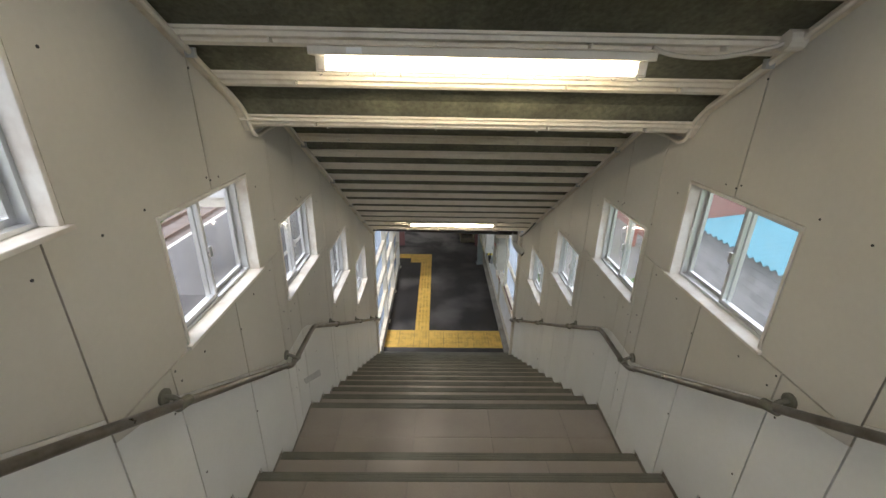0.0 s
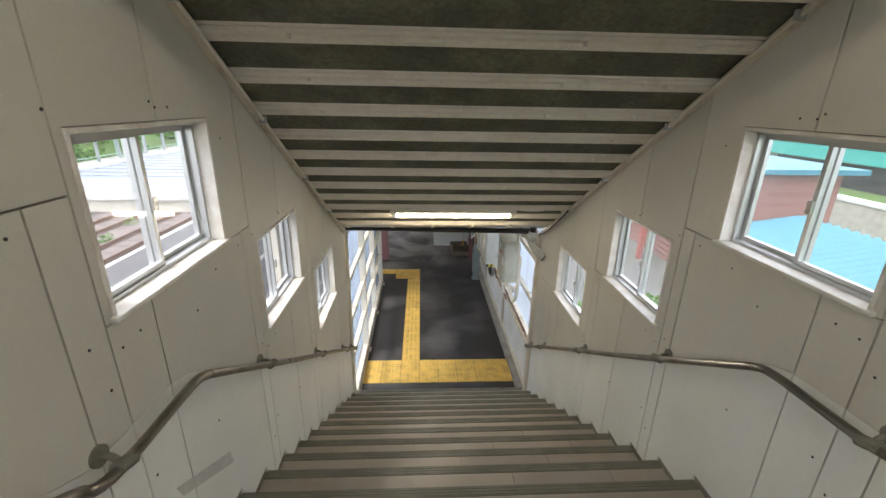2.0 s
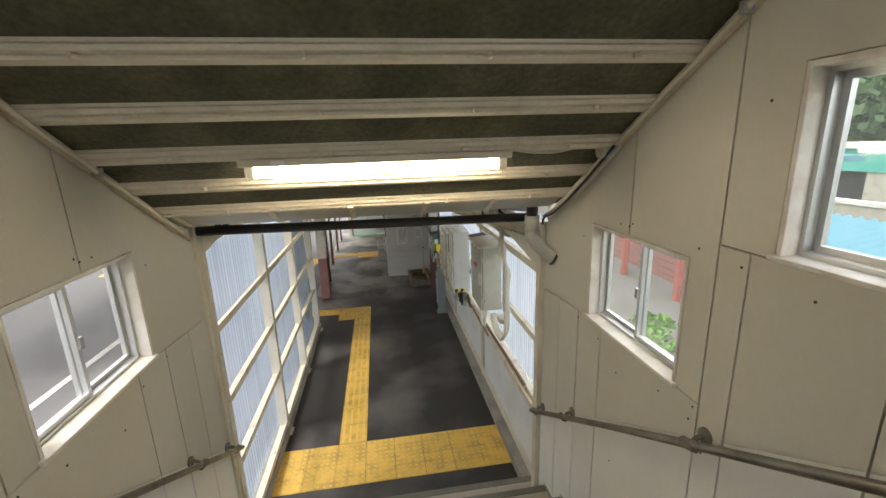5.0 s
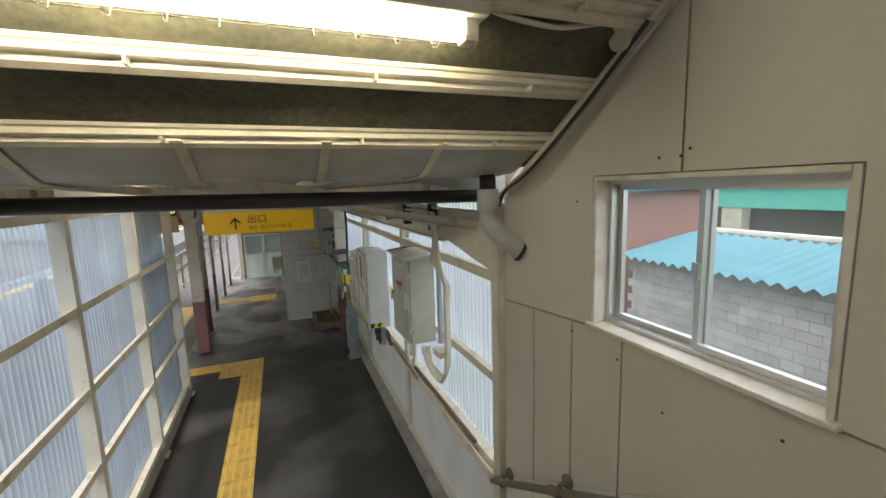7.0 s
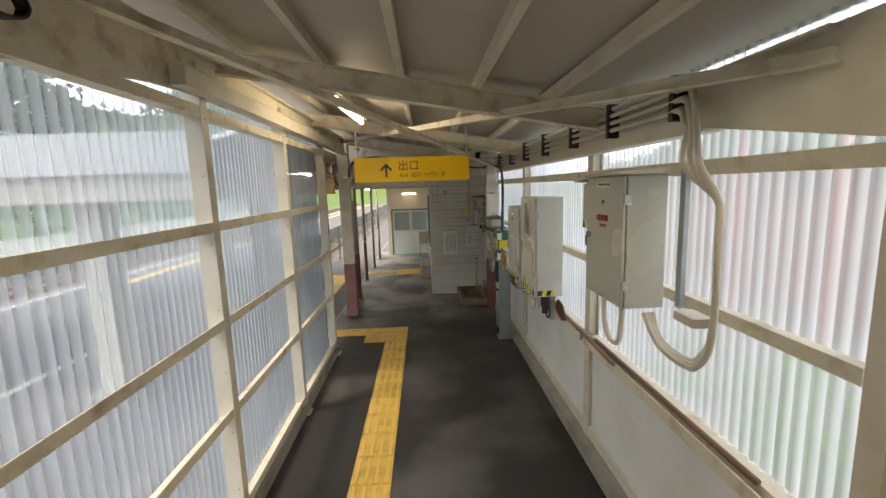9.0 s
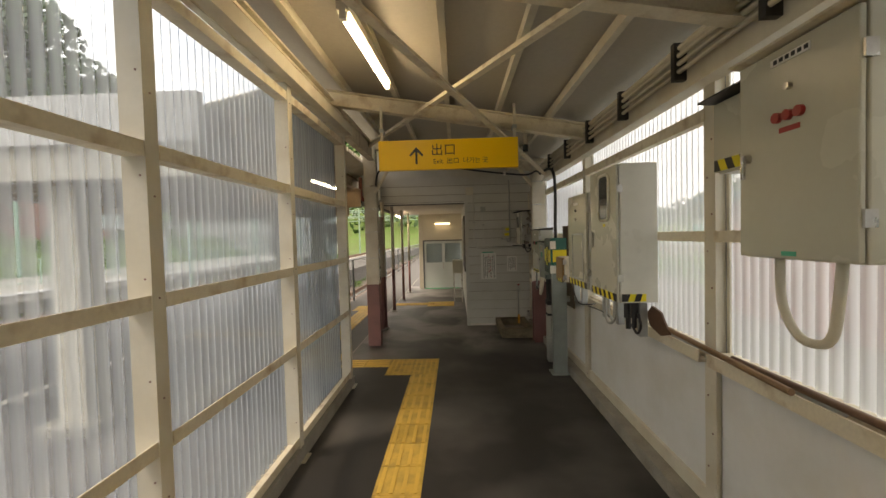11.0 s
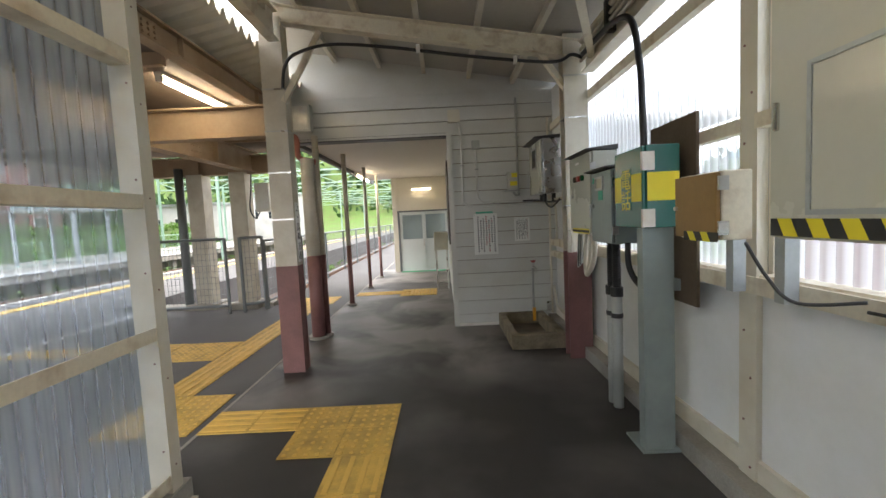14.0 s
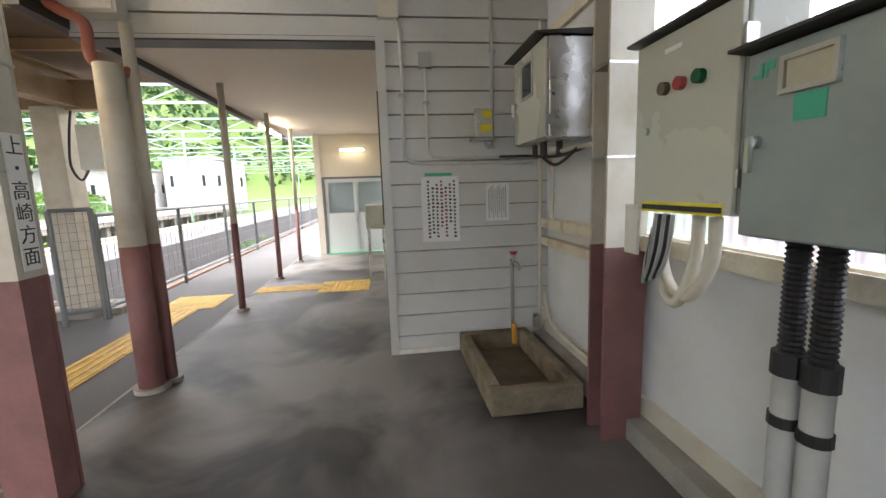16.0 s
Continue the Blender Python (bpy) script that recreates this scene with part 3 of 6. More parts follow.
def roof_rib(y):
    """Folded steel purlin with two lips."""
    s = 0.6 if not 2.5 <= y <= 3.05 else 0.0
    z = roof(y)
    b = thing("ceiling_purlin", (0.32, y, z), "cream painted folded steel ceiling purlin", "purlin", "stair ceiling purlins")
    bm = bmesh.new()
    prof = [(-0.026, 0.030), (-0.026, 0.018), (-0.012, 0.018), (-0.012, 0.013), (-0.024, 0.013), (-0.024, -0.004), (-0.016, -0.004), (-0.016, 0.005), (0.004, 0.005), (0.004, -0.010), (0.026, -0.010), (0.026, 0.031), (0.018, 0.031), (0.018, 0.030)]
    plate(bm, [(y + p, z + q - s * p) for p, q in prof], "x", XL + 0.005, XR - 0.005)
    part("channel", bm, CREAM_RIB, b)
    for x in (-0.55, 0.12, 0.75, 1.3):
        part("clip", boxes((x, x + 0.008, y - 0.036, y + 0.036, z - 0.014, z + 0.006)), CREAM, b)


for y in RIBS:
    roof_rib(y)

# edge trims and conduit along the stair ceiling
for face, side in ((XR, 1), (XL, -1)):
    bm = bmesh.new()
    ys = [TOP_Y, 2.4, 2.5, 3.05, 6.62]
    i0, i1 = sorted((face - side * 0.03, face))
    plate(bm, [(y, roof(y) - 0.01) for y in ys] + [(y, roof(y) + 0.05) for y in ys[::-1]], "x", i0, i1)
    single("trim", bm, CREAM_DIRTY, kind="structure")
    c = thing("ceiling_conduit", (face - side * 0.045, 2.5, roof(2.5)), "cream painted conduit clipped along the sloping ceiling edge", "conduit")
    x = face - side * 0.045
    pts = [(x, y, roof(y) - 0.012) for y in (TOP_Y + 0.05, 0.5, 2.0, 2.4)] + [(x, 2.52, 4.92), (x, 2.75, 4.93), (x, 3.05, 4.92)] + [(x, y, roof(y) - 0.012) for y in (3.4, 4.5, 5.6, 6.5)]
    part("pipe", hoses(0.012, pts), CREAM, c)
    for y in (0.4, 1.2, 2.0, 3.4, 4.2, 5.0, 5.8):
        part("clip", boxes((x - 0.02, x + 0.02, y - 0.012, y + 0.012, roof(y) - 0.03, roof(y) + 0.01)), GREYPIPE, c)


def caged_lamp(x0, x1, y, z, tail=True):
    """Fluorescent batten under a cream tray, with a wire guard, and its feed to the wall."""
    l = thing("caged_batten_lamp", ((x0 + x1) / 2, y, z), "lit caged fluorescent batten lamp on a sloping ceiling", "lamp", "stair lamps")
    bm = bmesh.new()
    box(bm, x0 - 0.03, x1 + 0.03, y - 0.06, y + 0.06, z + 0.028, z + 0.062, bev=0.006)
    part("tray", bm, CREAM, l)
    part("tube", rods(((x0 + 0.02, y, z), (x1 - 0.02, y, z), 0.026, 14)), TUBE, l, "glowing warm white tube", True)
    for x in (x0 - 0.01, x1 - 0.03):
        bm = bmesh.new()
        box(bm, x, x + 0.04, y - 0.03, y + 0.03, z - 0.03, z + 0.035, bev=0.005)
        part("cap", bm, WHITE, l)
    bm = bmesh.new()
    n = 12
    for i in range(n + 1):
        x = x0 + (x1 - x0) * i / n
        pts = [(x, y + 0.045 * math.cos(a), z - 0.045 * math.sin(a) + 0.0) for a in (0, 0.8, 1.57, 2.3, 3.14)]
        hose(bm, pts, 0.0016, 4, 3)
    for a in (0.5, 2.6):
        rod(bm, (x0, y + 0.045 * math.cos(a), z - 0.045 * math.sin(a)), (x1, y + 0.045 * math.cos(a), z - 0.045 * math.sin(a)), 0.0014, 4)
    part("wire_guard", bm, STEEL, l)
    part("label", boxes((x0 + 0.12, x0 + 0.18, y - 0.0625, y - 0.06, z + 0.034, z + 0.056)), PAPER, l)
    if tail:
        part("cable", hoses(0.009, [(x1 + 0.03, y, z + 0.08), (x1 + 0.12, y, z + 0.055), (x1 + 0.3, y + 0.01, z + 0.05), (x1 + 0.5, y + 0.02, z + 0.085), (XR - 0.09, y + 0.02, roof(y) - 0.02)]), CREAM, l)
        bm = bmesh.new()
        rod(bm, (XR - 0.03, y + 0.02, roof(y) - 0.01), (XR - 0.10, y + 0.02, roof(y) - 0.01), 0.042, 14)
        part("junction_box", bm, CREAM, l)


caged_lamp(-0.265, 0.98, 5.77, 3.262)
caged_lamp(-0.34, 0.955, 1.86, 5.285)

# ---- handrails ----
def handrail(face, side):
    x = face - side * 0.075
    h = thing("handrail", (x, 3, 2.5), "stainless tube handrail on dark wall brackets", "handrail", "stair handrails")
    line = [(x, y, z) for y, z in RAIL_LINE]
    part("rail", hoses(0.019, line, n=12), HANDRAIL, h, smooth=True)
    for y in (0.2, 1.38, 2.59, 3.78, 4.97, 6.13, 6.66):
        z = rail_z(y)
        bm = bmesh.new()
        rod(bm, (face, y, z + 0.03), (face - side * 0.012, y, z + 0.03), 0.035, 14)
        hose(bm, [(face, y, z + 0.03), (face - side * 0.045, y, z + 0.025), (x, y, z - 0.012)], 0.011, 8, 4)
        rod(bm, (x, y - 0.035, z + 0.02 * 0.6), (x, y + 0.035, z - 0.02 * 0.6), 0.023, 12)
        part("bracket", bm, NOSE, h, "dark cast bracket")


handrail(XR, 1), handrail(XL, -1)

# ---- platform, ground and track ----
single("ground", boxes((-900, 900, -900, 1200, -1.4, -1.0)), GRASS, kind="structure")
single("threshold", boxes((XL, XR - 0.05, 6.90, 7.085, -0.02, 0.004)), mat("worn_threshold_concrete", (0.44, 0.42, 0.38), 0.8, grain=60, var=0.2, bump=0.4, stain=0.8, stain_scale=6, stain_color=(0.24, 0.22, 0.19)), kind="structure")
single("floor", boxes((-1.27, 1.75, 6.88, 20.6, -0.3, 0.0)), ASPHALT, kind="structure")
single("pavement", boxes((-8.65, -1.278, 9.5, 16.4, -1.0, -0.006), (-4.9, -1.278, -30, 9.5, -1.0, -0.006), (-8.65, -7.4, -30, 9.5, -1.0, -0.55), (-2.55, -1.278, 16.4, 70, -1.0, -0.006), (-8.65, -5.3, 16.4, 70, -1.0, -0.006), (-1.278, 1.75, 20.6, 70, -1.0, -0.006), (-1.278, 1.75, -12, 6.88, -1.0, -0.2)), ASPHALT_OUT, kind="structure")
single("floor_seam", boxes((-1.286, -1.264, 11.4, 60, -0.004, 0.003)), CONCRETE, "thin white painted line along the platform asphalt", kind="structure")
single("platform_edge_line", boxes((-8.6, -8.45, 9.5, 70, -0.004, 0.004)), WHITE, "white painted platform edge line", kind="structure")
single("platform_corner_line", boxes((-4.70, -4.58, 6, 16.1, -0.004, 0.003)), WHITE, "white painted line on the platform", kind="structure")
single("platform_guide_line", boxes((-7.75, -7.45, 16.4, 70, -0.004, 0.005)), YELLOW, "yellow guide line along the platform edge", kind="structure")
single("yard_ground", boxes((1.76, 12, -12, 40, -1.0, -0.95)), YARD, kind="structure")

# tactile paving
path_tiles = thing("tactile_paving", (0, 10, 0), "yellow tactile guide paving on dark asphalt", "tactile paving", kind="structure")
T = 0.32


def tactile_mesh(dots):
    bm = bmesh.new()
    box(bm, -T / 2 + 0.002, T / 2 - 0.002, -T / 2 + 0.002, T / 2 - 0.002, 0, 0.006)
    if dots:
        for i in range(5):
            for j in range(5):
                x, y = (i - 2) * T / 5, (j - 2) * T / 5
                rod(bm, (x, y, 0.006), (x, y, 0.011), 0.016, 6, 0.011)
    else:
        for i in range(4):
            x = (i - 1.5) * T / 4
            box(bm, x - 0.014, x + 0.014, -T / 2 + 0.012, T / 2 - 0.012, 0.006, 0.011)
    me = bpy.data.meshes.new("tactile")
    bm.to_mesh(me)
    bm.free()
    me.materials.append(YELLOW)
    me.materials.append(YELLOW_BASE)
    for f in me.polygons:
        f.material_index = 1 if f.center.z < 0.0065 else 0
    return me


DOT, LINE = tactile_mesh(True), tactile_mesh(False)


def tactile(x, y, dots, turn=0, z=0.001, stretch=1.0):
    ob = new("tactile_tile", DOT if dots else LINE)
    ob.parent = path_tiles
    ob.location = (x, y - 10, z)
    ob.rotation_euler = (0, 0, radians(turn))
    ob.scale = (1, stretch, 1)


for i in range(8):
    for j in range(2):
        tactile(-0.965 + T / 2 + i * T, 7.33 + T / 2 + j * T, True)
for i in range(11):
    tactile(-T / 2, 7.975 + 0.335 * (i + 0.5), False, stretch=1.046)
for i in range(2):
    for j in range(2):
        tactile(-T / 2 - i * T, 12.3 - T / 2 - j * T, True)
for i in range(2):
    tactile(-T * 2.5 - i * T, 12.3 - T / 2 + 0.0, False, 90)
for i in range(2):
    for j in range(2):
        tactile(-1.50 - i * T, 12.14 + j * T, True, z=-0.004)
yy = 12.78
while yy < 16.1:
    tactile(-1.84, yy, False, z=-0.004)
    yy += T
for i in range(2):
    for j in range(2):
        tactile(-2.17 - i * T, 13.66 + j * T, True, z=-0.004)
        tactile(-1.68 - i * T, 16.32 + j * T, True, z=-0.004)
for i in range(6):
    tactile(-2.82 - i * T, 14.0, False, 90, z=-0.004)
for i in range(3):
    tactile(-1.1 + i * T, 16.9, False, 90)
for i in range(2):
    for j in range(2):
        tactile(-0.18 + i * T - 0.12, 16.7 + j * T, True)

# ---- corridor: west screen ----
RAILZ = (2.70, 2.02, 1.41, 0.82, 0.13)
screen = thing("screen_west", (-0.98, 9, 0), "cream steel screen with translucent corrugated sheet", "screen wall", kind="structure")
POSTS = (6.80, 8.34, 9.78, 11.30)
for y in POSTS:
    bm = bmesh.new()
    box(bm, -1.04, -0.94, y - 0.045, y - 0.037, 0.0, 3.0)
    box(bm, -1.04, -1.03, y - 0.037, y + 0.045, 0.0, 3.0)
    box(bm, -0.95, -0.94, y - 0.037, y + 0.03, 0.0, 3.0)
    box(bm, -1.06, -0.9, y - 0.07, y + 0.07, 0.0, 0.01)
    part("post", bm, CREAM, screen)
for z in RAILZ:
    for y0, y1 in zip(POSTS, POSTS[1:]):
        bm = bmesh.new()
        box(bm, -1.03, -0.945, y0 + 0.045, y1 - 0.045, z - 0.005, z + 0.003)
        box(bm, -0.951, -0.945, y0 + 0.045, y1 - 0.045, z + 0.003, z + 0.055)
        part("rail", bm, CREAM_DIRTY, screen)
bm = bmesh.new()
for y in POSTS:
    for i in range(7):
        rod(bm, (-0.94, y - 0.008, 0.22 + 0.41 * i), (-0.937, y - 0.008, 0.22 + 0.41 * i), 0.0045, 6)
        rod(bm, (-0.965, y - 0.045, 0.30 + 0.41 * i), (-0.965, y - 0.048, 0.30 + 0.41 * i), 0.0045, 6)
part("screws", bm, MAROON, screen, "small rusty screw heads", kind="stuff")
single("curb_west", boxes((-1.10, -0.93, 6.75, 11.38, -0.2, 0.10)), CONCRETE, kind="structure")
bm = bmesh.new()
waves(bm, 6.75, 11.34, -1.075, 0.1, 3.02)
p = part("sheet", bm, WAVY, screen, "milky translucent corrugated sheet")
p.visible_shadow = False
# eaves beam with cable tray over the screen
bm = bmesh.new()
plate(bm, [(6.82, 2.62), (7.3, 2.71), (7.9, 2.79), (8.4, 2.82), (13.0, 2.84), (13.0, 3.06), (6.82, 3.06)], "x", -0.985, -0.97)
box(bm, -1.02, -0.93, 8.4, 13.0, 2.825, 2.84), box(bm, -1.02, -0.93, 6.82, 13.0, 3.06, 3.075)
single("eaves_beam_west", bm, CREAM_DIRTY, kind="structure")
tray = thing("cable_duct", (-0.9, 9, 2.8), "cream metal cable duct under the eaves beam", "cable duct")
part("duct", boxes((-0.93, -0.85, 8.0, 11.3, 2.80, 2.90)), CREAM, tray)
part("lid", boxes((-0.935, -0.845, 8.0, 11.3, 2.90, 2.906)), CREAM_DIRTY, tray)

# ---- corridor: east wall ----
east = thing("wall_corridor_east", (1.65, 10, 0), "grey-white low wall with translucent corrugated sheet above", "wall", kind="structure")
for y0, y1 in ((6.86, 8.96), (9.04, 11.16), (11.24, 13.14), (13.144, 14.4)):
    part("low_board", boxes((1.68, 1.72, y0, y1, 0.1, 0.95)), LOWWALL, east)
    bm = bmesh.new()
    box(bm, 1.60, 1.74, y0, y1, 0.93, 0.945), box(bm, 1.60, 1.61, y0, y1, 0.945, 1.0), box(bm, 1.66, 1.74, y0, y1, 0.945, 1.0)
    part("sill_rail", bm, CREAM_DIRTY, east)
    part("mid_rail", boxes((1.64, 1.69, y0, y1, 1.60, 1.66)), CREAM_DIRTY, east)
    part("top_rail", boxes((1.64, 1.69, y0, y1, 2.26, 2.33)), CREAM_DIRTY, east)
    part("skirting", boxes((1.655, 1.68, y0, y1, 0.1, 0.19)), CREAM, east)
bm = bmesh.new()
waves(bm, 6.8, 14.4, 1.735, 0.95, 2.9)
p = part("sheet", bm, WAVY_EAST, east, "milky translucent corrugated sheet")
p.visible_shadow = False
single("curb_east", boxes((1.56, 1.80, 6.75, 14.4, -0.2, 0.10)), CONCRETE, kind="structure")
for y in (9.0, 11.2):
    bm = bmesh.new()
    box(bm, 1.645, 1.66, y - 0.05, y + 0.05, 0.0, 2.75), box(bm, 1.66, 1.725, y - 0.008, y + 0.008, 0.0, 2.75), box(bm, 1.725, 1.735, y - 0.038, y + 0.038, 0.0, 2.75)
    part("post", bm, CREAM, east)
bm = bmesh.new()
for y in (9.0, 11.2):
    for i in range(13):
        rod(bm, (1.645, y - 0.02 + 0.04 * (i % 2), 0.15 + 0.2 * i), (1.6415, y - 0.02 + 0.04 * (i % 2), 0.15 + 0.2 * i), 0.0055, 6)
part("screws", bm, MAROON, east, "small rusty screw heads", kind="stuff")
# stair end posts
single("end_post_east", boxes((1.575, 1.77, 6.722, 6.80, 0.0, 2.75)), CREAM, kind="structure")
bm = bmesh.new()
plate(bm, [(XL - 0.1, 2.91), (0.95, 2.91), (1.95, 2.74), (1.95, 3.6), (XL - 0.1, 3.6)], "y", 6.85, 6.87)
single("eaves_board", bm, GUTTER, kind="structure")
single("end_post_west", boxes((-1.04, -0.945, 6.70, 6.745, 0.0, 2.9)), CREAM, kind="structure")
# eaves beam east with a haunch at the stair end
bm = bmesh.new()
plate(bm, [(6.83, 2.34), (7.55, 2.46), (13.0, 2.46), (13.0, 2.68), (6.83, 2.70)], "x", 1.60, 1.62)
box(bm, 1.56, 1.66, 7.55, 13.0, 2.448, 2.46), box(bm, 1.56, 1.66, 7.0, 13.0, 2.68, 2.692)
single("eaves_beam_east", bm, CREAM, kind="structure")


# ---- corridor roof ----
def rz(x):
    return 3.22 - 0.165 * (x + 1.2)


roof_y0, roof_y1 = 6.88, 14.4
bm = bmesh.new()
plate(bm, [(-1.45, rz(-1.45) + 0.06), (1.77, rz(1.77) + 0.06), (1.77, rz(1.77) + 0.09), (-1.45, rz(-1.45) + 0.09)], "y", roof_y0, roof_y1)
single("ceiling_corridor", bm, ROOF, kind="structure")
for y in (8.64, 10.92, 13.1):
    bm = bmesh.new()
    plate(bm, [(-1.0, rz(-1.0) - 0.03), (1.6, rz(1.6) - 0.03), (1.6, rz(1.6) - 0.018), (-1.0, rz(-1.0) - 0.018)], "y", y - 0.05, y + 0.05)
    plate(bm, [(-1.0, rz(-1.0) - 0.17), (1.6, rz(1.6) - 0.17), (1.6, rz(1.6) - 0.158), (-1.0, rz(-1.0) - 0.158)], "y", y - 0.05, y + 0.05)
    plate(bm, [(-1.0, rz(-1.0) - 0.158), (1.6, rz(1.6) - 0.158), (1.6, rz(1.6) - 0.03), (-1.0, rz(-1.0) - 0.03)], "y", y - 0.006, y + 0.006)
    single("cross_beam", bm, CREAM_DIRTY, kind="structure")
for x in (-0.80, -0.30, 0.21, 0.72, 1.22):
    bm = bmesh.new()
    box(bm, x - 0.022, x + 0.022, roof_y0, 14.37, rz(x) - 0.016, rz(x) + 0.055)
    single("roof_purlin", bm, CREAM, kind="structure")
for (xa, ya), (xb, yb), drop in (((-1.0, 12.85), (1.6, 6.98), 0.182), ((-1.0, 6.98), (1.6, 12.85), 0.24)):
    bm = bmesh.new()
    bar(bm, (xa, ya, rz(xa) - drop), (xb, yb, rz(xb) - drop), 0.055, 0.006)
    bar(bm, (xa, ya + 0.024, rz(xa) - drop + 0.028), (xb, yb + 0.024, rz(xb) - drop + 0.028), 0.006, 0.05)
    single("roof_brace", bm, CREAM_DIRTY, kind="structure")


def batten_lamp(a, b, z, label, tube=None):
    """Bare tube under a narrow white tray, from a to b."""
    (xa, ya), (xb, yb) = a, b
    l = thing("batten_lamp", ((xa + xb) / 2, (ya + yb) / 2, z), label, "lamp")
    bm = bmesh.new()
    bar(bm, (xa, ya, z + 0.055), (xb, yb, z + 0.055), 0.07, 0.05)
    part("tray", bm, WHITE, l)
    d = (Vector((xb, yb, z)) - Vector((xa, ya, z))).normalized() * 0.03
    part("tube", rods((Vector((xa, ya, z)) + d, Vector((xb, yb, z)) - d, 0.018, 12)), tube or TUBE, l, "glowing warm white tube", True)
    for q in (Vector((xa, ya, z + 0.02)) + d * 0.5, Vector((xb, yb, z + 0.02)) - d * 0.5):
        part("socket", boxes((q.x - 0.02, q.x + 0.02, q.y - 0.02, q.y + 0.02, z - 0.022, z + 0.04)), WHITE, l)
    return l


batten_lamp((-0.342, 9.06), (-0.277, 10.24), 2.93, "lit fluorescent batten lamp under the corridor roof")

# ---- gable wall with opening to the waiting side ----
gable = thing("wall_gable", (0.3, 14.4, 0), "grey-white horizontal siding wall with an opening", "wall", kind="structure")
GX0, GX1, OP = -1.46, 1.75, 0.45
zs = [-0.021 + 0.163 * i for i in range(0, 17)]
for z in zs:
    bm = bmesh.new()
    x0 = OP if z < 2.22 else GX0
    lo = max(z, 0.03)
    plate(bm, [(14.368, lo), (14.392, lo), (14.397, z + 0.154), (14.380, z + 0.154)], "x", x0, GX1)
    part("plank", bm, SIDING, gable)
bm = bmesh.new()
plate(bm, [(GX0, 2.74), (GX1, 2.74), (GX1, rz(GX1) + 0.06), (GX0, rz(GX0) + 0.06)], "y", 14.375, 14.397)
part("top_board", bm, SIDING, gable)
part("core", boxes((OP + 0.01, GX1, 14.398, 14.52, 0, 2.74), (GX0, OP + 0.01, 14.398, 14.52, 2.28, 2.74)), BACKING, gable)
part("corner_trim", boxes((OP - 0.015, OP + 0.045, 14.355, 14.53, 0, 2.28)), SIDING, gable)
part("base_trim", boxes((OP + 0.045, GX1, 14.355, 14.385, 0, 0.035)), WHITE, gable)
part("lintel_trim", boxes((GX0, OP - 0.015, 14.37, 14.53, 2.25, 2.29)), DARKPIPE, gable, "dark flashing under the lintel")

# ---- canopy beyond ----
single("ceiling_canopy", boxes((-1.45, 4.0, 14.53, 20.2, 2.36, 2.44)), mat("cream_soffit", (0.62, 0.57, 0.50), 0.6, grain=20, var=0.03, bump=0.05), kind="structure")
single("canopy_fascia", boxes((-1.52, -1.45, 14.0, 20.6, 2.30, 2.5)), DARKPIPE, kind="structure")
single("wall_office_side", boxes((OP, OP + 0.12, 14.53, 20.0, 0, 2.36)), SIDING, kind="structure")
single("wall_office_end", boxes((-0.80, OP, 20.0, 20.12, 1.54, 2.36), (-0.92, -0.80, 19.96, 20.12, 0, 2.36)), mat("cream_end_wall", (0.60, 0.56, 0.47), 0.6, grain=20, var=0.04), kind="structure")


def column(x, y, r, top, name="canopy_post", split=0.95, square=False):
    c = thing(name, (x, y, 0), "cream platform post with a maroon lower half", "post", "platform posts")
    for z0, z1, m in ((0.0, split, MAROON), (split, top, COLUMN)):
        bm = bmesh.new()
        if square:
            e = 0.001 if m is MAROON else 0
            box(bm, x - r - e, x + r + e, y - 0.75 * r - e, y - 0.6 * r + e, z0, z1), box(bm, x - r - e, x + r + e, y + 0.6 * r - e, y + 0.75 * r + e, z0, z1), box(bm, x - 0.12 * r, x + r * 0.95, y - 0.6 * r, y + 0.6 * r, z0, z1)
        else:
            rod(bm, (x, y, z0), (x, y, z1), r + (0.001 if m is MAROON else 0), 18)
        part("lower_shaft" if m is MAROON else "upper_shaft", bm, m, c, smooth=not square)
    bm = bmesh.new()
    if square:
        for z in (1.35, 1.75, 2.1, 2.45):
            box(bm, x - r - 0.004, x + r + 0.004, y - 0.78 * r, y + 0.78 * r, z, z + 0.012)
        part("band", bm, STEEL, c)
    else:
        rod(bm, (x, y, 0), (x, y, 0.03), r + 0.03, 16)
        part("base", bm, CONCRETE, c)
    return c


column(-1.025, 13.11, 0.095, 3.05, "steel_column", 0.95, True)
column(-1.13, 14.13, 0.075, 2.03)
column(-1.06, 14.235, 0.036, 2.3)
for y, r in ((15.96, 0.035), (17.62, 0.032), (19.1, 0.03)):
    column(-1.15, y, r, 2.36)
column(1.532, 13.14, 0.10, 2.8, "steel_column", 0.95, True)

# office door
door = thing("door_1", (-0.2, 19.98, 0), "pale grey double sliding door with glazed upper half", "door", kind="structure")
part("door_frame", boxes((-0.80, -0.75, 19.95, 20.05, 0, 1.54), (-0.75, OP, 19.95, 20.05, 1.50, 1.54)), mat("dark_door_frame", (0.12, 0.13, 0.14), 0.5), door)
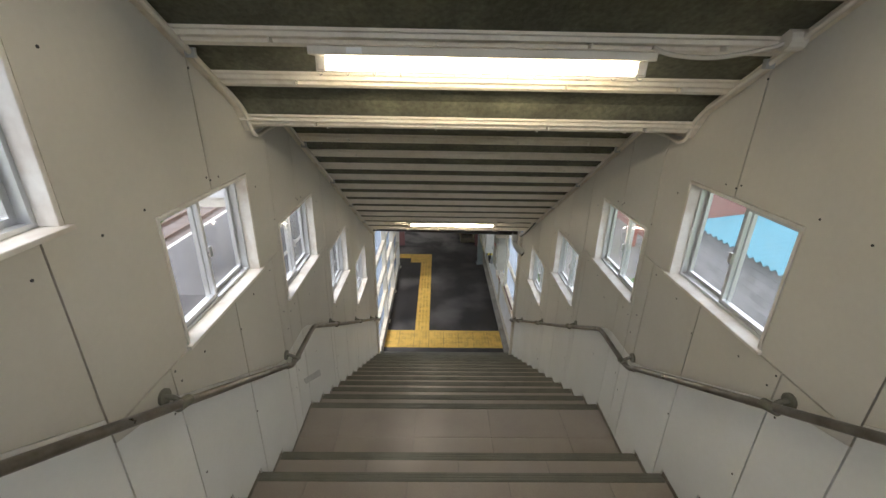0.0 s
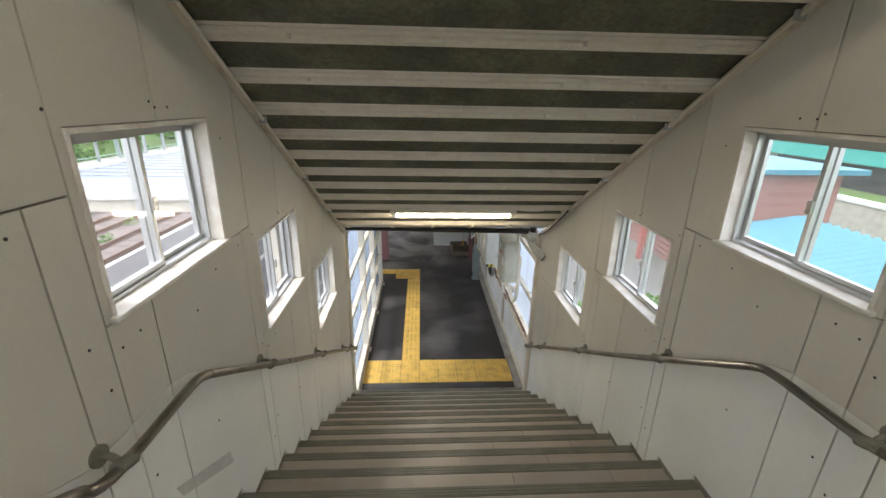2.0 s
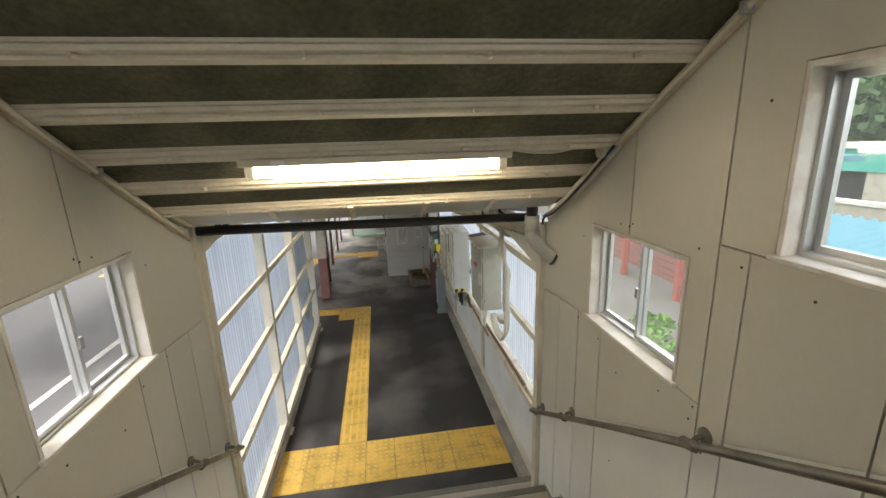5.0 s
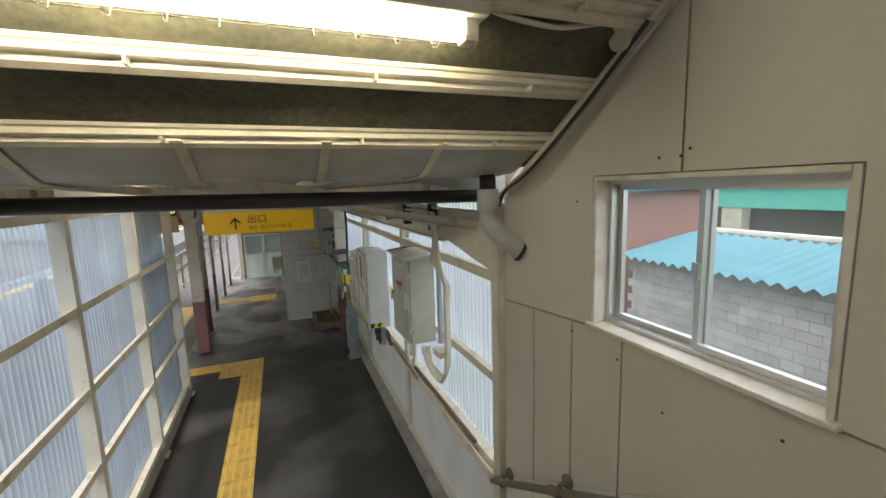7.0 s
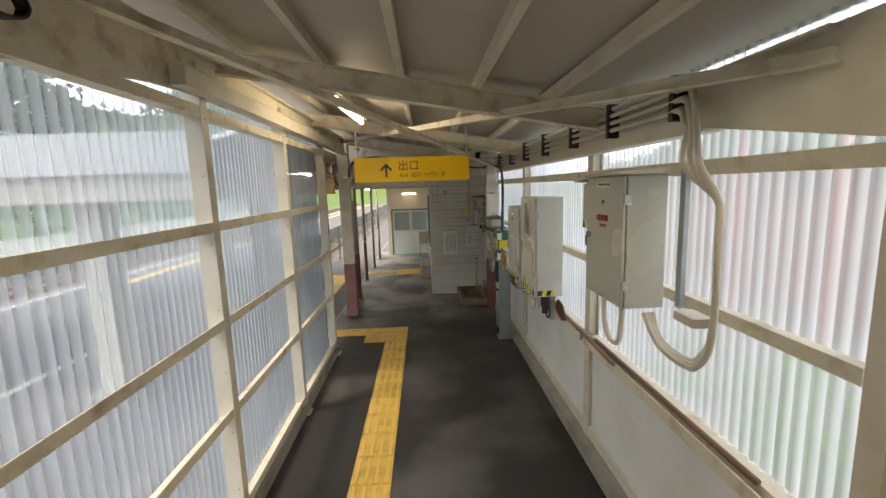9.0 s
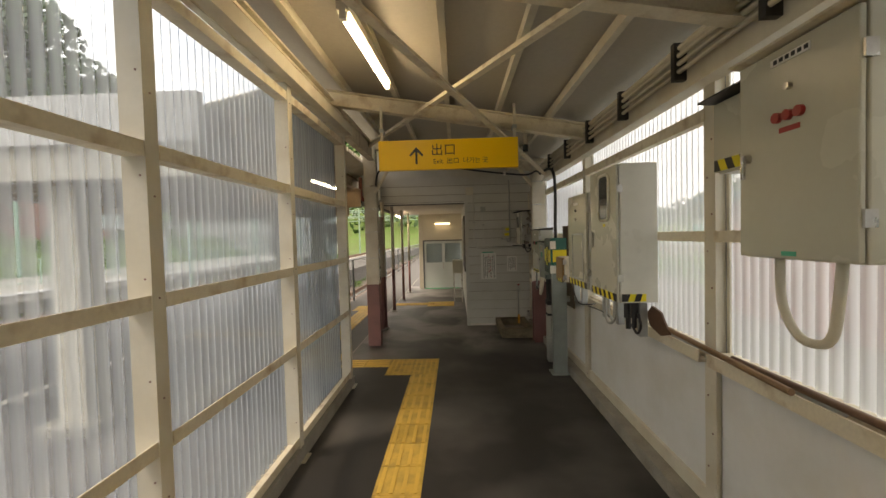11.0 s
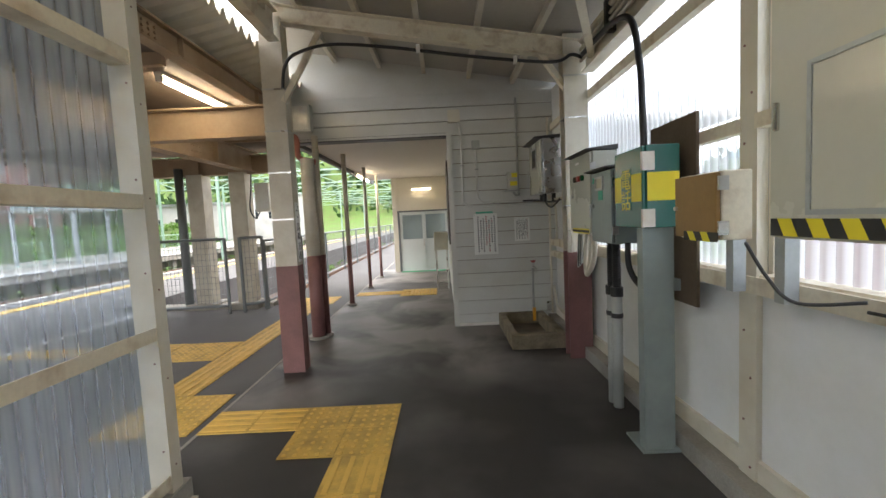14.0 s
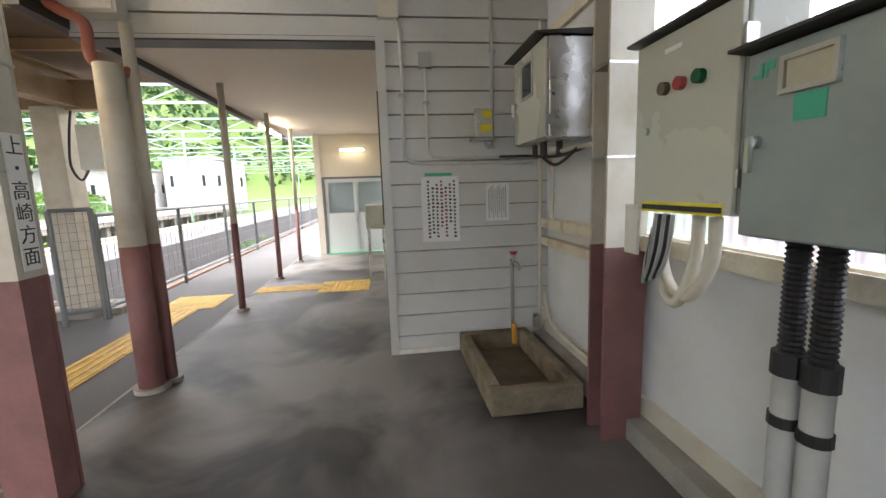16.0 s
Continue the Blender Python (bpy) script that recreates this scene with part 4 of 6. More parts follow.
for x0, x1, y in ((-0.75, -0.13, 19.97), (-0.16, OP, 20.0)):
    bm = bmesh.new()
    box(bm, x0, x1, y, y + 0.025, 0.02, 0.82), box(bm, x0, x0 + 0.06, y, y + 0.025, 0.82, 1.50), box(bm, x1 - 0.06, x1, y, y + 0.025, 0.82, 1.50), box(bm, x0 + 0.06, x1 - 0.06, y, y + 0.025, 1.43, 1.50)
    leaf = part("door_leaf", bm, mat("pale_door", (0.56, 0.61, 0.61), 0.4, grain=20, var=0.03), door)
    part("pane", boxes((x0 + 0.06, x1 - 0.06, y + 0.01, y + 0.014, 0.82, 1.43)), GLASS, leaf)
    part("handle", boxes((x1 - 0.045, x1 - 0.02, y - 0.012, y, 0.62, 0.82)), STEEL, leaf)
single("curtain", boxes((-0.74, 0.4, 20.08, 20.1, 0.5, 1.50)), CURTAIN, "pale curtain behind the door glass", "curtain")
single("green_doormat", boxes((-0.75, 0.35, 19.82, 19.94, 0.0, 0.015)), mat("green_mat", (0.05, 0.33, 0.17), 0.9), "green doormat before the sliding door", "doormat")


# ---- gutter, downpipe and drain at the foot of the stair roof ----
g = thing("roof_gutter", (0.3, 6.58, 2.9), "pale half-round roof gutter hung on cream straps", "gutter")
bm = bmesh.new()
TROUGH = [(6.262, 3.05), (6.272, 3.02), (6.478, 2.922), (6.53, 2.904), (6.775, 2.893), (6.82, 2.91), (6.83, 2.99)]
plate(bm, TROUGH + [(y - 0.004 if y > 6.8 else y + 0.003, z + 0.006) for y, z in TROUGH[::-1]], "x", XL, XR - 0.06)
part("trough", bm, GUTTER, g)
for x in (-0.88, -0.34, 0.145, 0.61, 1.06):
    bm = bmesh.new()
    under = [(6.265, 3.018), (6.474, 2.918), (6.53, 2.899), (6.775, 2.888), (6.825, 2.905)]
    plate(bm, under + [(y, z - 0.004) for y, z in under[::-1]], "x", x, x + 0.034)
    box(bm, x, x + 0.034, 6.20, 6.268, 3.012, 3.018)
    part("strap", bm, CREAM_DIRTY, g, "rust-spotted cream strap")
dr = thing("drain_pipe", (0.3, 6.8, 2.85), "dark horizontal drain pipe across the stair foot", "pipe")
part("pipe", rods(((-0.97, 6.77, 2.825), (1.50, 6.73, 2.795), 0.034, 14)), DARKPIPE, dr, smooth=True)
dp = thing("downpipe", (1.5, 6.76, 2.6), "pale grey plastic downpipe elbow entering the wall", "pipe")
part("pipe", hoses(0.05, [(1.455, 6.60, 2.83), (1.455, 6.60, 2.72), (1.458, 6.60, 2.67), (1.49, 6.58, 2.61), (1.535, 6.56, 2.565), (1.57, 6.545, 2.535), (1.613, 6.53, 2.50)], n=16), GREYPIPE, dp)
part("collar", rods(((1.455, 6.60, 2.715), (1.455, 6.60, 2.83), 0.0555, 18)), GREYPIPE, dp, smooth=True)
part("outlet", rods(((1.455, 6.60, 2.82), (1.455, 6.60, 2.91), 0.042, 16)), DARKPIPE, dp, "dark gutter outlet", True)
part("seal", rods(((1.600, 6.535, 2.508), (1.614, 6.53, 2.499), 0.056, 16)), RUBBER, dp, "dark rubber seal", True)
coil = thing("cable_coil", (-0.88, 7.05, 2.75), "small coil of black cable hung from the eaves beam", "cable")
bm = bmesh.new()
for j in range(4):
    bm = bmesh.new()
    c = [(-0.9 + 0.012 * j, 7.08 + 0.09 * math.cos(a), 2.83 + 0.05 * math.sin(a)) for a in [2 * math.pi * i / 10 for i in range(11)]]
    hose(bm, c, 0.006, 6, 3)
    part("loop", bm, RUBBER, coil)
part("tail", hoses(0.006, [(-0.93, 6.98, 3.05), (-0.92, 6.97, 2.95), (-0.9, 6.99, 2.86)]), RUBBER, coil)
part("tail", hoses(0.006, [(-0.93, 7.14, 3.04), (-0.92, 7.16, 2.93), (-0.9, 7.17, 2.85)]), RUBBER, coil)

edge_cables = thing("edge_cables", (1.57, 6.2, 3.1), "thin cream cables gathered under the sloping roof edge", "cable")
for i in range(3):
    part("cable", hoses(0.008, [(1.585 - 0.02 * i, 5.70, roof(5.70) - 0.03), (1.575 - 0.025 * i, 6.0, roof(6.0) - 0.05 - 0.015 * i), (1.56 - 0.03 * i, 6.3, roof(6.3) - 0.04 - 0.03 * i), (1.57 - 0.02 * i, 6.55, 2.86 - 0.02 * i), (1.58, 6.70, 2.80 - 0.03 * i)]), (CREAM, GREYPIPE, RUBBER)[i], edge_cables)

# ---- exit sign ----
sign = thing("exit_sign", (0.21, 10.79, 2.32), "yellow hanging exit sign with black arrow and lettering", "sign")
bm = bmesh.new()
box(bm, -0.47, 0.89, 10.775, 10.835, 2.32, 2.61, bev=0.004)
part("board", bm, SIGN_YELLOW, sign)
for x in (-0.44, 0.86):
    part("hanger", boxes((x - 0.012, x + 0.012, 10.795, 10.815, 2.61, 2.95)), CREAM, sign)
    part("clamp", boxes((x - 0.02, x + 0.02, 10.78, 10.92, 2.70, 2.73)), GALV, sign)
FACE = pose(0, 10.7735, 0, 90, 0, 0)
bm = bmesh.new()
plate(bm, [(-0.11, 2.375), (-0.09, 2.375), (-0.09, 2.495), (-0.045, 2.45), (-0.03, 2.465), (-0.10, 2.54), (-0.17, 2.465), (-0.155, 2.45), (-0.11, 2.495)], "y", 10.772, 10.775)
part("arrow", bm, INK, sign)
writing("letters", "出口", 0.125, Matrix.Translation((0.165, 10.7735, 2.50)) @ pose(0, 0, 0, 90, 0, 0), INK, sign)
writing("letters", "Exit  出口  나가는 곳", 0.062, Matrix.Translation((0.33, 10.7735, 2.395)) @ pose(0, 0, 0, 90, 0, 0), INK, sign)


def tape(bm_y, bm_k, y0, y1, z0, z1, x, n):
    """Slanted yellow and black stripes on a face across x."""
    w = (y1 - y0) / n
    for i in range(n):
        a = y0 + i * w
        pts = [(a, z0), (a + w, z0), (min(a + w * 1.5, y1), z1), (min(a + w * 0.5, y1), z1)]
        if i == 0:
            pts = [(y0, z0), (a + w, z0), (a + w * 1.5, z1), (y0, z1)]
        plate(bm_y if i % 2 else bm_k, pts, "x", x - 0.0022, x)


def side_tape(parent, x0, x1, z0, z1, y, n):
    w = (x1 - x0) / n
    for i in range(n):
        a = x0 + i * w
        bm = bmesh.new()
        plate(bm, [(a, z0), (a + w, z0), (min(a + 1.4 * w, x1), z1), (min(a + 0.4 * w, x1), z1)] if i else [(x0, z0), (a + w, z0), (a + 1.4 * w, z1), (x0, z1)], "y", y - 0.0022, y)
        part("stripe", bm, BRIGHT_YELLOW if i % 2 else INK, parent)


def front_tape(parent, y0, y1, z0, z1, x, n):
    a, b = bmesh.new(), bmesh.new()
    tape(a, b, y0, y1, z0, z1, x, n)
    part("yellow_stripes", a, BRIGHT_YELLOW, parent)
    part("black_stripes", b, INK, parent)


def cabinet(name, label, x0, x1, y0, y1, z0, z1, material, hood=None, side=None, hinge=True, out=0.06):
    """Wall cabinet facing -x: body, a door leaf with a shadow gap, hinges, and a hood if wanted."""
    c = thing(name, ((x0 + x1) / 2, (y0 + y1) / 2, z0), label, "cabinet")
    bm = bmesh.new()
    box(bm, x0 + 0.022, x1, y0, y1, z0, z1, bev=0.006)
    part("body", bm, side or material, c)
    bm = bmesh.new()
    box(bm, x0, x0 + 0.018, y0 + 0.004, y1 - 0.004, z0 + 0.006, z1 - 0.006, bev=0.004)
    d = part("door", bm, material, c)
    part("gasket", boxes((x0 + 0.017, x0 + 0.023, y0 + 0.01, y1 - 0.01, z0 + 0.012, z1 - 0.012)), RUBBER, c)
    if hinge:
        for z in (z0 + (z1 - z0) * 0.18, z1 - (z1 - z0) * 0.18):
            part("hinge", boxes((x0 + 0.004, x0 + 0.04, y0 - 0.008, y0, z - 0.025, z + 0.025)), STEEL, d)
    if hood:
        bm = bmesh.new()
        plate(bm, [(x0 - out, z1 + 0.005), (x0 - out, z1 + 0.013), (x1, z1 + 0.035), (x1, z1 + 0.002), (x0, z1 + 0.002)], "y", y0 - 0.02, y1 + 0.02)
        part("hood", bm, hood, c)
    return c, d


def knob(bm, x, y, z, r=0.012, out=0.015):
    rod(bm, (x, y, z), (x - out, y, z), r, 12)


def lever(parent, x, y, z, material=STEEL):
    bm = bmesh.new()
    knob(bm, x, y, z, 0.016, 0.02)
    box(bm, x - 0.03, x - 0.016, y - 0.008, y + 0.008, z - 0.075, z + 0.012, bev=0.004)
    part("handle", bm, material, parent, "chrome lever handle")


# A: large grey cabinet with three red buttons
cab, door = cabinet("control_cabinet", "large grey enamel control cabinet with red buttons", 1.365, 1.60, 7.855, 8.34, 1.56, 2.275, CABINET, hood=CREAM_DIRTY, out=0.03)
for i, y in enumerate((8.052, 8.098, 8.144)):
    bm = bmesh.new()
    knob(bm, 1.365, y, 2.038, 0.018, 0.014)
    part("button", bm, RED, door, "dark red button")
part("button_label", boxes((1.363, 1.365, 8.055, 8.14, 1.985, 2.003)), RED, door)
part("name_plate", boxes((1.362, 1.365, 8.016, 8.177, 2.215, 2.24)), PAPER, door)
bm = bmesh.new()
for i in range(6):
    box(bm, 1.3605, 1.362, 8.022 + i * 0.025, 8.037 + i * 0.025, 2.221, 2.235)
part("name_marks", bm, INK, door, kind="stuff")
bm = bmesh.new()
knob(bm, 1.365, 8.096, 2.13)
part("lock", bm, STEEL, door)
lever(door, 1.365, 8.285, 1.925)
part("green_label", boxes((1.3625, 1.365, 8.07, 8.13, 1.575, 1.59)), GREENLABEL, door)
loops = thing("conduit_bundle", (1.5, 7.5, 1.4), "cream conduits bending down from the eaves and looping into a cabinet", "conduit")
for i in range(3):
    x, y = 1.46 + 0.025 * i, 7.27 + 0.035 * i
    zt = 2.655 - 0.045 * i
    part("pipe", hoses(0.014, [(1.56, 13.0, zt - 0.02), (1.56, 10.0, zt), (1.545, 7.9, zt), (1.53, 7.62 + 0.03 * i, zt - 0.01), (1.51, 7.54 + 0.03 * i, zt - 0.08), (1.50, 7.50 + 0.03 * i, 2.45), (1.50 - 0.01 * i, 7.46 + 0.04 * i, 2.3), (x + 0.02, y + 0.04, 2.15), (x, y, 2.0), (x, y, 1.62), (x - 0.01, y + 0.05, 1.48), (x - 0.01, y + 0.15, 1.43), (x - 0.01, y + 0.36, 1.45), (x - 0.01, y + 0.50 - 0.03 * i, 1.56)], n=8), CREAM, loops)
part("upper_pipe", hoses(0.014, [(1.56, 13.0, 2.70), (1.56, 7.6, 2.70)]), CREAM, loops)
for y in (7.75, 8.45, 9.15, 9.95, 10.75, 11.55, 12.4):
    part("clamp", boxes((1.53, 1.60, y - 0.02, y + 0.02, 2.52, 2.73)), DARKPIPE, loops, "dark clamp rail")
part("fixing_strap", boxes((1.44, 1.53, 7.36, 7.50, 1.62, 1.66)), CREAM, loops)
loop2 = thing("flexible_conduit", (1.45, 8.2, 1.3), "pale flexible conduit looped under the grey cabinet", "conduit")
part("pipe", hoses(0.016, [(1.45, 8.25, 1.56), (1.45, 8.24, 1.40), (1.45, 8.18, 1.30), (1.45, 8.10, 1.28), (1.45, 8.03, 1.33), (1.45, 8.0, 1.56)], n=10), CREAM, loop2)
tray_a = single("cabinet_mount", boxes((1.555, 1.58, 7.64, 7.68, 1.62, 2.32)), GALV, "galvanised steel upright holding the grey cabinet", "bracket")
# thin box behind it
c2, d2 = cabinet("junction_cabinet", "small cream junction cabinet with warning tape", 1.46, 1.60, 8.40, 8.66, 1.92, 2.24, CABINET, hood=DARKPIPE)
front_tape(d2, 8.41, 8.65, 1.93, 1.98, 1.46, 5)

# B: tall cabinet with a window
cab, door = cabinet("meter_cabinet", "tall grey cabinet with a rounded window and hazard tape", 1.33, 1.60, 9.49, 10.02, 1.19, 2.12, CABINET, side=CABINET_WHITE)
bm = bmesh.new()
def rounded(y0, y1, z0, z1, r, n=5):
    """Corner points of a rounded rectangle in the y-z plane."""
    pts = []
    for cy, cz, a0 in ((y1 - r, z1 - r, 0), (y0 + r, z1 - r, 90), (y0 + r, z0 + r, 180), (y1 - r, z0 + r, 270)):
        pts += [(cy + r * math.cos(radians(a0 + 90 * i / n)), cz + r * math.sin(radians(a0 + 90 * i / n))) for i in range(n + 1)]
    return pts


edge = rounded(9.615, 9.815, 1.75, 2.07, 0.045)
hose(bm, [(1.326, y, z) for y, z in edge + edge[:2]], 0.011, 8, 1)
wf = part("window_frame", bm, CABINET_WHITE, door, "rounded pale window frame")
bm = bmesh.new()
plate(bm, edge, "x", 1.3245, 1.329)
part("pane", bm, DARKGLASS, wf, "dark glass pane")
part("yellow_sticker", boxes((1.3275, 1.33, 9.70, 9.74, 1.705, 1.725)), BRIGHT_YELLOW, door)
bm = bmesh.new()
box(bm, 1.315, 1.33, 9.955, 9.975, 1.55, 1.67, bev=0.005)
part("handle", bm, STEEL, door)
front_tape(door, 9.50, 10.01, 1.20, 1.25, 1.33, 11)
side_tape(cab, 1.36, 1.52, 1.20, 1.25, 9.49, 4)

# C: flat cabinet with an inset panel
cab, door = cabinet("relay_cabinet", "grey cabinet with an inset door panel and hazard tape", 1.33, 1.60, 10.13, 10.68, 1.19, 2.0, CABINET, side=CABINET_WHITE)
bm = bmesh.new()
rim(bm, "x", 1.326, 1.331, 10.22, 10.55, 1.26, 1.66, 0.014)
part("panel_frame", bm, GALV, door)
bm = bmesh.new()
knob(bm, 1.33, 10.42, 1.78, 0.014, 0.012)
part("lock", bm, STEEL, door)
bm = bmesh.new()
knob(bm, 1.33, 10.42, 1.86, 0.012, 0.01)
part("lamp", bm, RUBBER, door)
part("name_plate", boxes((1.327, 1.33, 10.36, 10.48, 1.905, 1.93)), PAPER, door)
bm = bmesh.new()
box(bm, 1.317, 1.33, 10.64, 10.655, 1.50, 1.58, bev=0.004)
part("handle", bm, STEEL, door)
front_tape(door, 10.14, 10.67, 1.20, 1.25, 1.33, 11)
part("relay", boxes((1.42, 1.50, 10.10, 10.13, 1.28, 1.40)), GALV, cab)
for y in (9.56, 9.95, 10.25, 10.85, 11.1):
    single("steel_stand", boxes((1.50, 1.55, y - 0.022, y + 0.022, 0.95, 1.20)), GALV, "grey steel channel leg under a wall cabinet", "stand", "cabinet stands")
cb = thing("cable_loops", (1.45, 9.7, 1.0), "black plugs and looped grey cables under a cabinet", "cable")
part("plug", rods(((1.47, 9.66, 1.19), (1.47, 9.66, 1.06), 0.03, 12), ((1.47, 9.66, 1.06), (1.47, 9.66, 0.98), 0.018, 10)), RUBBER, cb, "black plug")
part("plug", rods(((1.47, 9.56, 1.19), (1.47, 9.56, 1.08), 0.028, 12), ((1.47, 9.56, 1.08), (1.47, 9.56, 1.01), 0.016, 10)), RUBBER, cb, "black plug")
part("cable", hoses(0.012, [(1.42, 9.98, 1.19), (1.42, 9.99, 1.06), (1.42, 9.92, 0.98), (1.42, 9.82, 1.0), (1.42, 9.78, 1.10), (1.42, 9.80, 1.19)]), GREYPIPE, cb)
part("cable", hoses(0.010, [(1.40, 9.84, 1.19), (1.40, 9.85, 1.08), (1.40, 9.76, 1.02), (1.40, 9.70, 1.08), (1.42, 9.72, 1.19)]), GREYPIPE, cb)
part("cable", hoses(0.009, [(1.47, 9.6, 1.02), (1.47, 9.52, 0.98), (1.47, 9.46, 1.04), (1.47, 9.5, 1.12)]), RUBBER, cb)
part("cable", hoses(0.006, [(1.42, 10.9, 1.16), (1.42, 10.8, 1.05), (1.45, 10.72, 0.98), (1.55, 10.6, 1.0)]), RUBBER, cb)
part("cable", hoses(0.005, [(1.45, 10.5, 1.0), (1.5, 10.3, 0.99), (1.5, 10.1, 0.975)]), RUBBER, cb)
# shovel on the sill
sh = thing("shovel", (1.58, 9.2, 1.0), "old brown shovel with a wooden handle on the sill rail", "shovel")
bm = bmesh.new()
plate(bm, [(9.25, 1.03), (9.36, 1.0), (9.50, 1.03), (9.56, 1.10), (9.48, 1.17), (9.36, 1.15)], "x", 1.55, 1.562)
part("blade", bm, mat("rusty_blade", (0.12, 0.065, 0.04), 0.6, 0.3, grain=40, var=0.3, bump=0.3), sh)
part("handle", rods(((1.57, 8.35, 1.02), (1.57, 9.30, 1.055), 0.015, 10)), mat("old_wood", (0.22, 0.13, 0.07), 0.6, grain=50, var=0.2, bump=0.2), sh)
for k, (y0, y1, z) in enumerate(((7.2, 8.8, 1.018), (8.2, 9.4, 1.0))):
    single("loose_pipe", rods(((1.64, y0, z), (1.635, y1, z), 0.016, 10)), (RAIL, GREYPIPE)[k], "loose steel pipe lying on the sill rail", "pipe", smooth=True)

# D: ochre box
cab, door = cabinet("ochre_cabinet", "small ochre-fronted cabinet with rusty cream side", 1.33, 1.46, 10.92, 11.19, 1.17, 1.42, OCHRE, side=CREAM_DIRTY)
front_tape(door, 10.91, 11.12, 1.165, 1.20, 1.33, 5)
bm = bmesh.new()
knob(bm, 1.33, 11.17, 1.29, 0.008, 0.012)
part("lock", bm, STEEL, door)
single("plywood_board", boxes((1.585, 1.60, 11.46, 11.90, 0.80, 1.75)), PLY, "dark plywood board fixed behind the telephone box", "board")

# E: green telephone box
tel = thing("telephone_box", (1.36, 11.56, 1.2), "dark green telephone box with a yellow band", "telephone box")
bm = bmesh.new()
box(bm, 1.363, 1.53, 11.50, 11.83, 1.20, 1.61, bev=0.006)
body = part("body", bm, GREEN, tel)
bm = bmesh.new()
box(bm, 1.345, 1.361, 11.505, 11.83, 1.205, 1.605, bev=0.004)
door = part("door", bm, GREEN, tel)
part("band", boxes((1.3425, 1.345, 11.512, 11.825, 1.335, 1.475)), BRIGHT_YELLOW, door, "yellow painted band")
part("band", boxes((1.368, 1.525, 11.4975, 11.50, 1.335, 1.475)), BRIGHT_YELLOW, body, "yellow painted band")
part("text_field", boxes((1.3405, 1.3425, 11.62, 11.735, 1.29, 1.51)), GREEN, door)
m = Matrix(((0, 0, -1, 1.3395), (-1, 0, 0, 11.678), (0, 1, 0, 1.445), (0, 0, 0, 1)))
writing("letters", "電", 0.115, m, BRIGHT_YELLOW, door, label="yellow lettering")
writing("letters", "話", 0.115, Matrix.Translation((0, 0, -0.11)) @ m, BRIGHT_YELLOW, door, label="yellow lettering")
for z in (1.25, 1.53):
    part("hinge", boxes((1.339, 1.40, 11.488, 11.506, z - 0.045, z + 0.045)), WHITE, tel, "white hinge plate")
part("post", boxes((1.38, 1.54, 11.58, 11.588, 0.0, 1.20), (1.38, 1.388, 11.588, 11.645, 0.0, 1.20), (1.532, 1.54, 11.588, 11.645, 0.0, 1.20), (1.54, 1.66, 11.60, 11.66, 0.86, 0.92)), CABINET_BLUE, tel, "grey steel channel post")
part("foot", boxes((1.36, 1.56, 11.56, 11.77, 0.0, 0.012)), CABINET_BLUE, tel)
part("cable", hoses(0.019, [(1.45, 11.70, 1.61), (1.455, 11.72, 1.80), (1.48, 11.80, 2.10), (1.50, 11.95, 2.40), (1.52, 12.3, 2.52), (1.54, 12.9, 2.56)]), RUBBER, tel)

# F: blue-grey box
cab, door = cabinet("signal_box", "weathered blue-grey steel box with a dark hood", 1.37, 1.60, 11.95, 12.29, 1.09, 1.55, CABINET_BLUE, hood=DARKPIPE, out=0.04)
bm = bmesh.new()
rim(bm, "x", 1.358, 1.371, 12.06, 12.19, 1.43, 1.515, 0.012)
slot = part("card_holder", bm, STEEL, door)
part("card", boxes((1.3665, 1.369, 12.072, 12.178, 1.442, 1.503)), mat("yellowed_card", (0.5, 0.46, 0.34), 0.6), slot)
part("green_label", boxes((1.3675, 1.37, 12.084, 12.155, 1.366, 1.425)), GREENLABEL, door)
bm = bmesh.new()
box(bm, 1.368, 1.37, 12.250, 12.268, 1.480, 1.490), box(bm, 1.368, 1.37, 12.242, 12.250, 1.480, 1.515), box(bm, 1.368, 1.37, 12.228, 12.235, 1.480, 1.515), box(bm, 1.368, 1.37, 12.210, 12.228, 1.497, 1.515)
part("mark", bm, GREENLABEL, door, "small green emblem")
lever(door, 1.37, 12.245, 1.33)
fx = thing("cable_risers", (1.48, 12.15, 0), "black corrugated hoses entering grey floor pipes", "pipe")
for x, y in ((1.46, 12.195), (1.46, 12.115)):
    part("floor_pipe", rods(((x, y, 0.0), (x, y, 0.78), 0.033, 14)), GREYPIPE, fx, smooth=True)
    part("sleeve", rods(((x, y, 0.60), (x, y, 0.63), 0.038, 14)), RUBBER, fx)
    part("sleeve", rods(((x, y, 0.74), (x, y, 0.80), 0.040, 14)), RUBBER, fx)
    bm = bmesh.new()
    rings = []
    for i in range(45):
        z, rr_ = 0.79 + i * 0.0071, 0.030 if i % 2 else 0.024
        rings.append([bm.verts.new((x + rr_ * math.cos(k * math.pi / 6), y + rr_ * math.sin(k * math.pi / 6), z)) for k in range(12)])
    for ra, rb in zip(rings, rings[1:]):
        for k in range(12):
            bm.faces.new((ra[k], ra[(k + 1) % 12], rb[(k + 1) % 12], rb[k]))
    part("hose", bm, RUBBER, fx, "black corrugated hose")
part("bent_cable", hoses(0.018, [(1.45, 11.92, 1.10), (1.45, 11.90, 0.95), (1.47, 11.80, 0.86), (1.5, 11.68, 0.88), (1.52, 11.62, 1.0)]), RUBBER, fx)

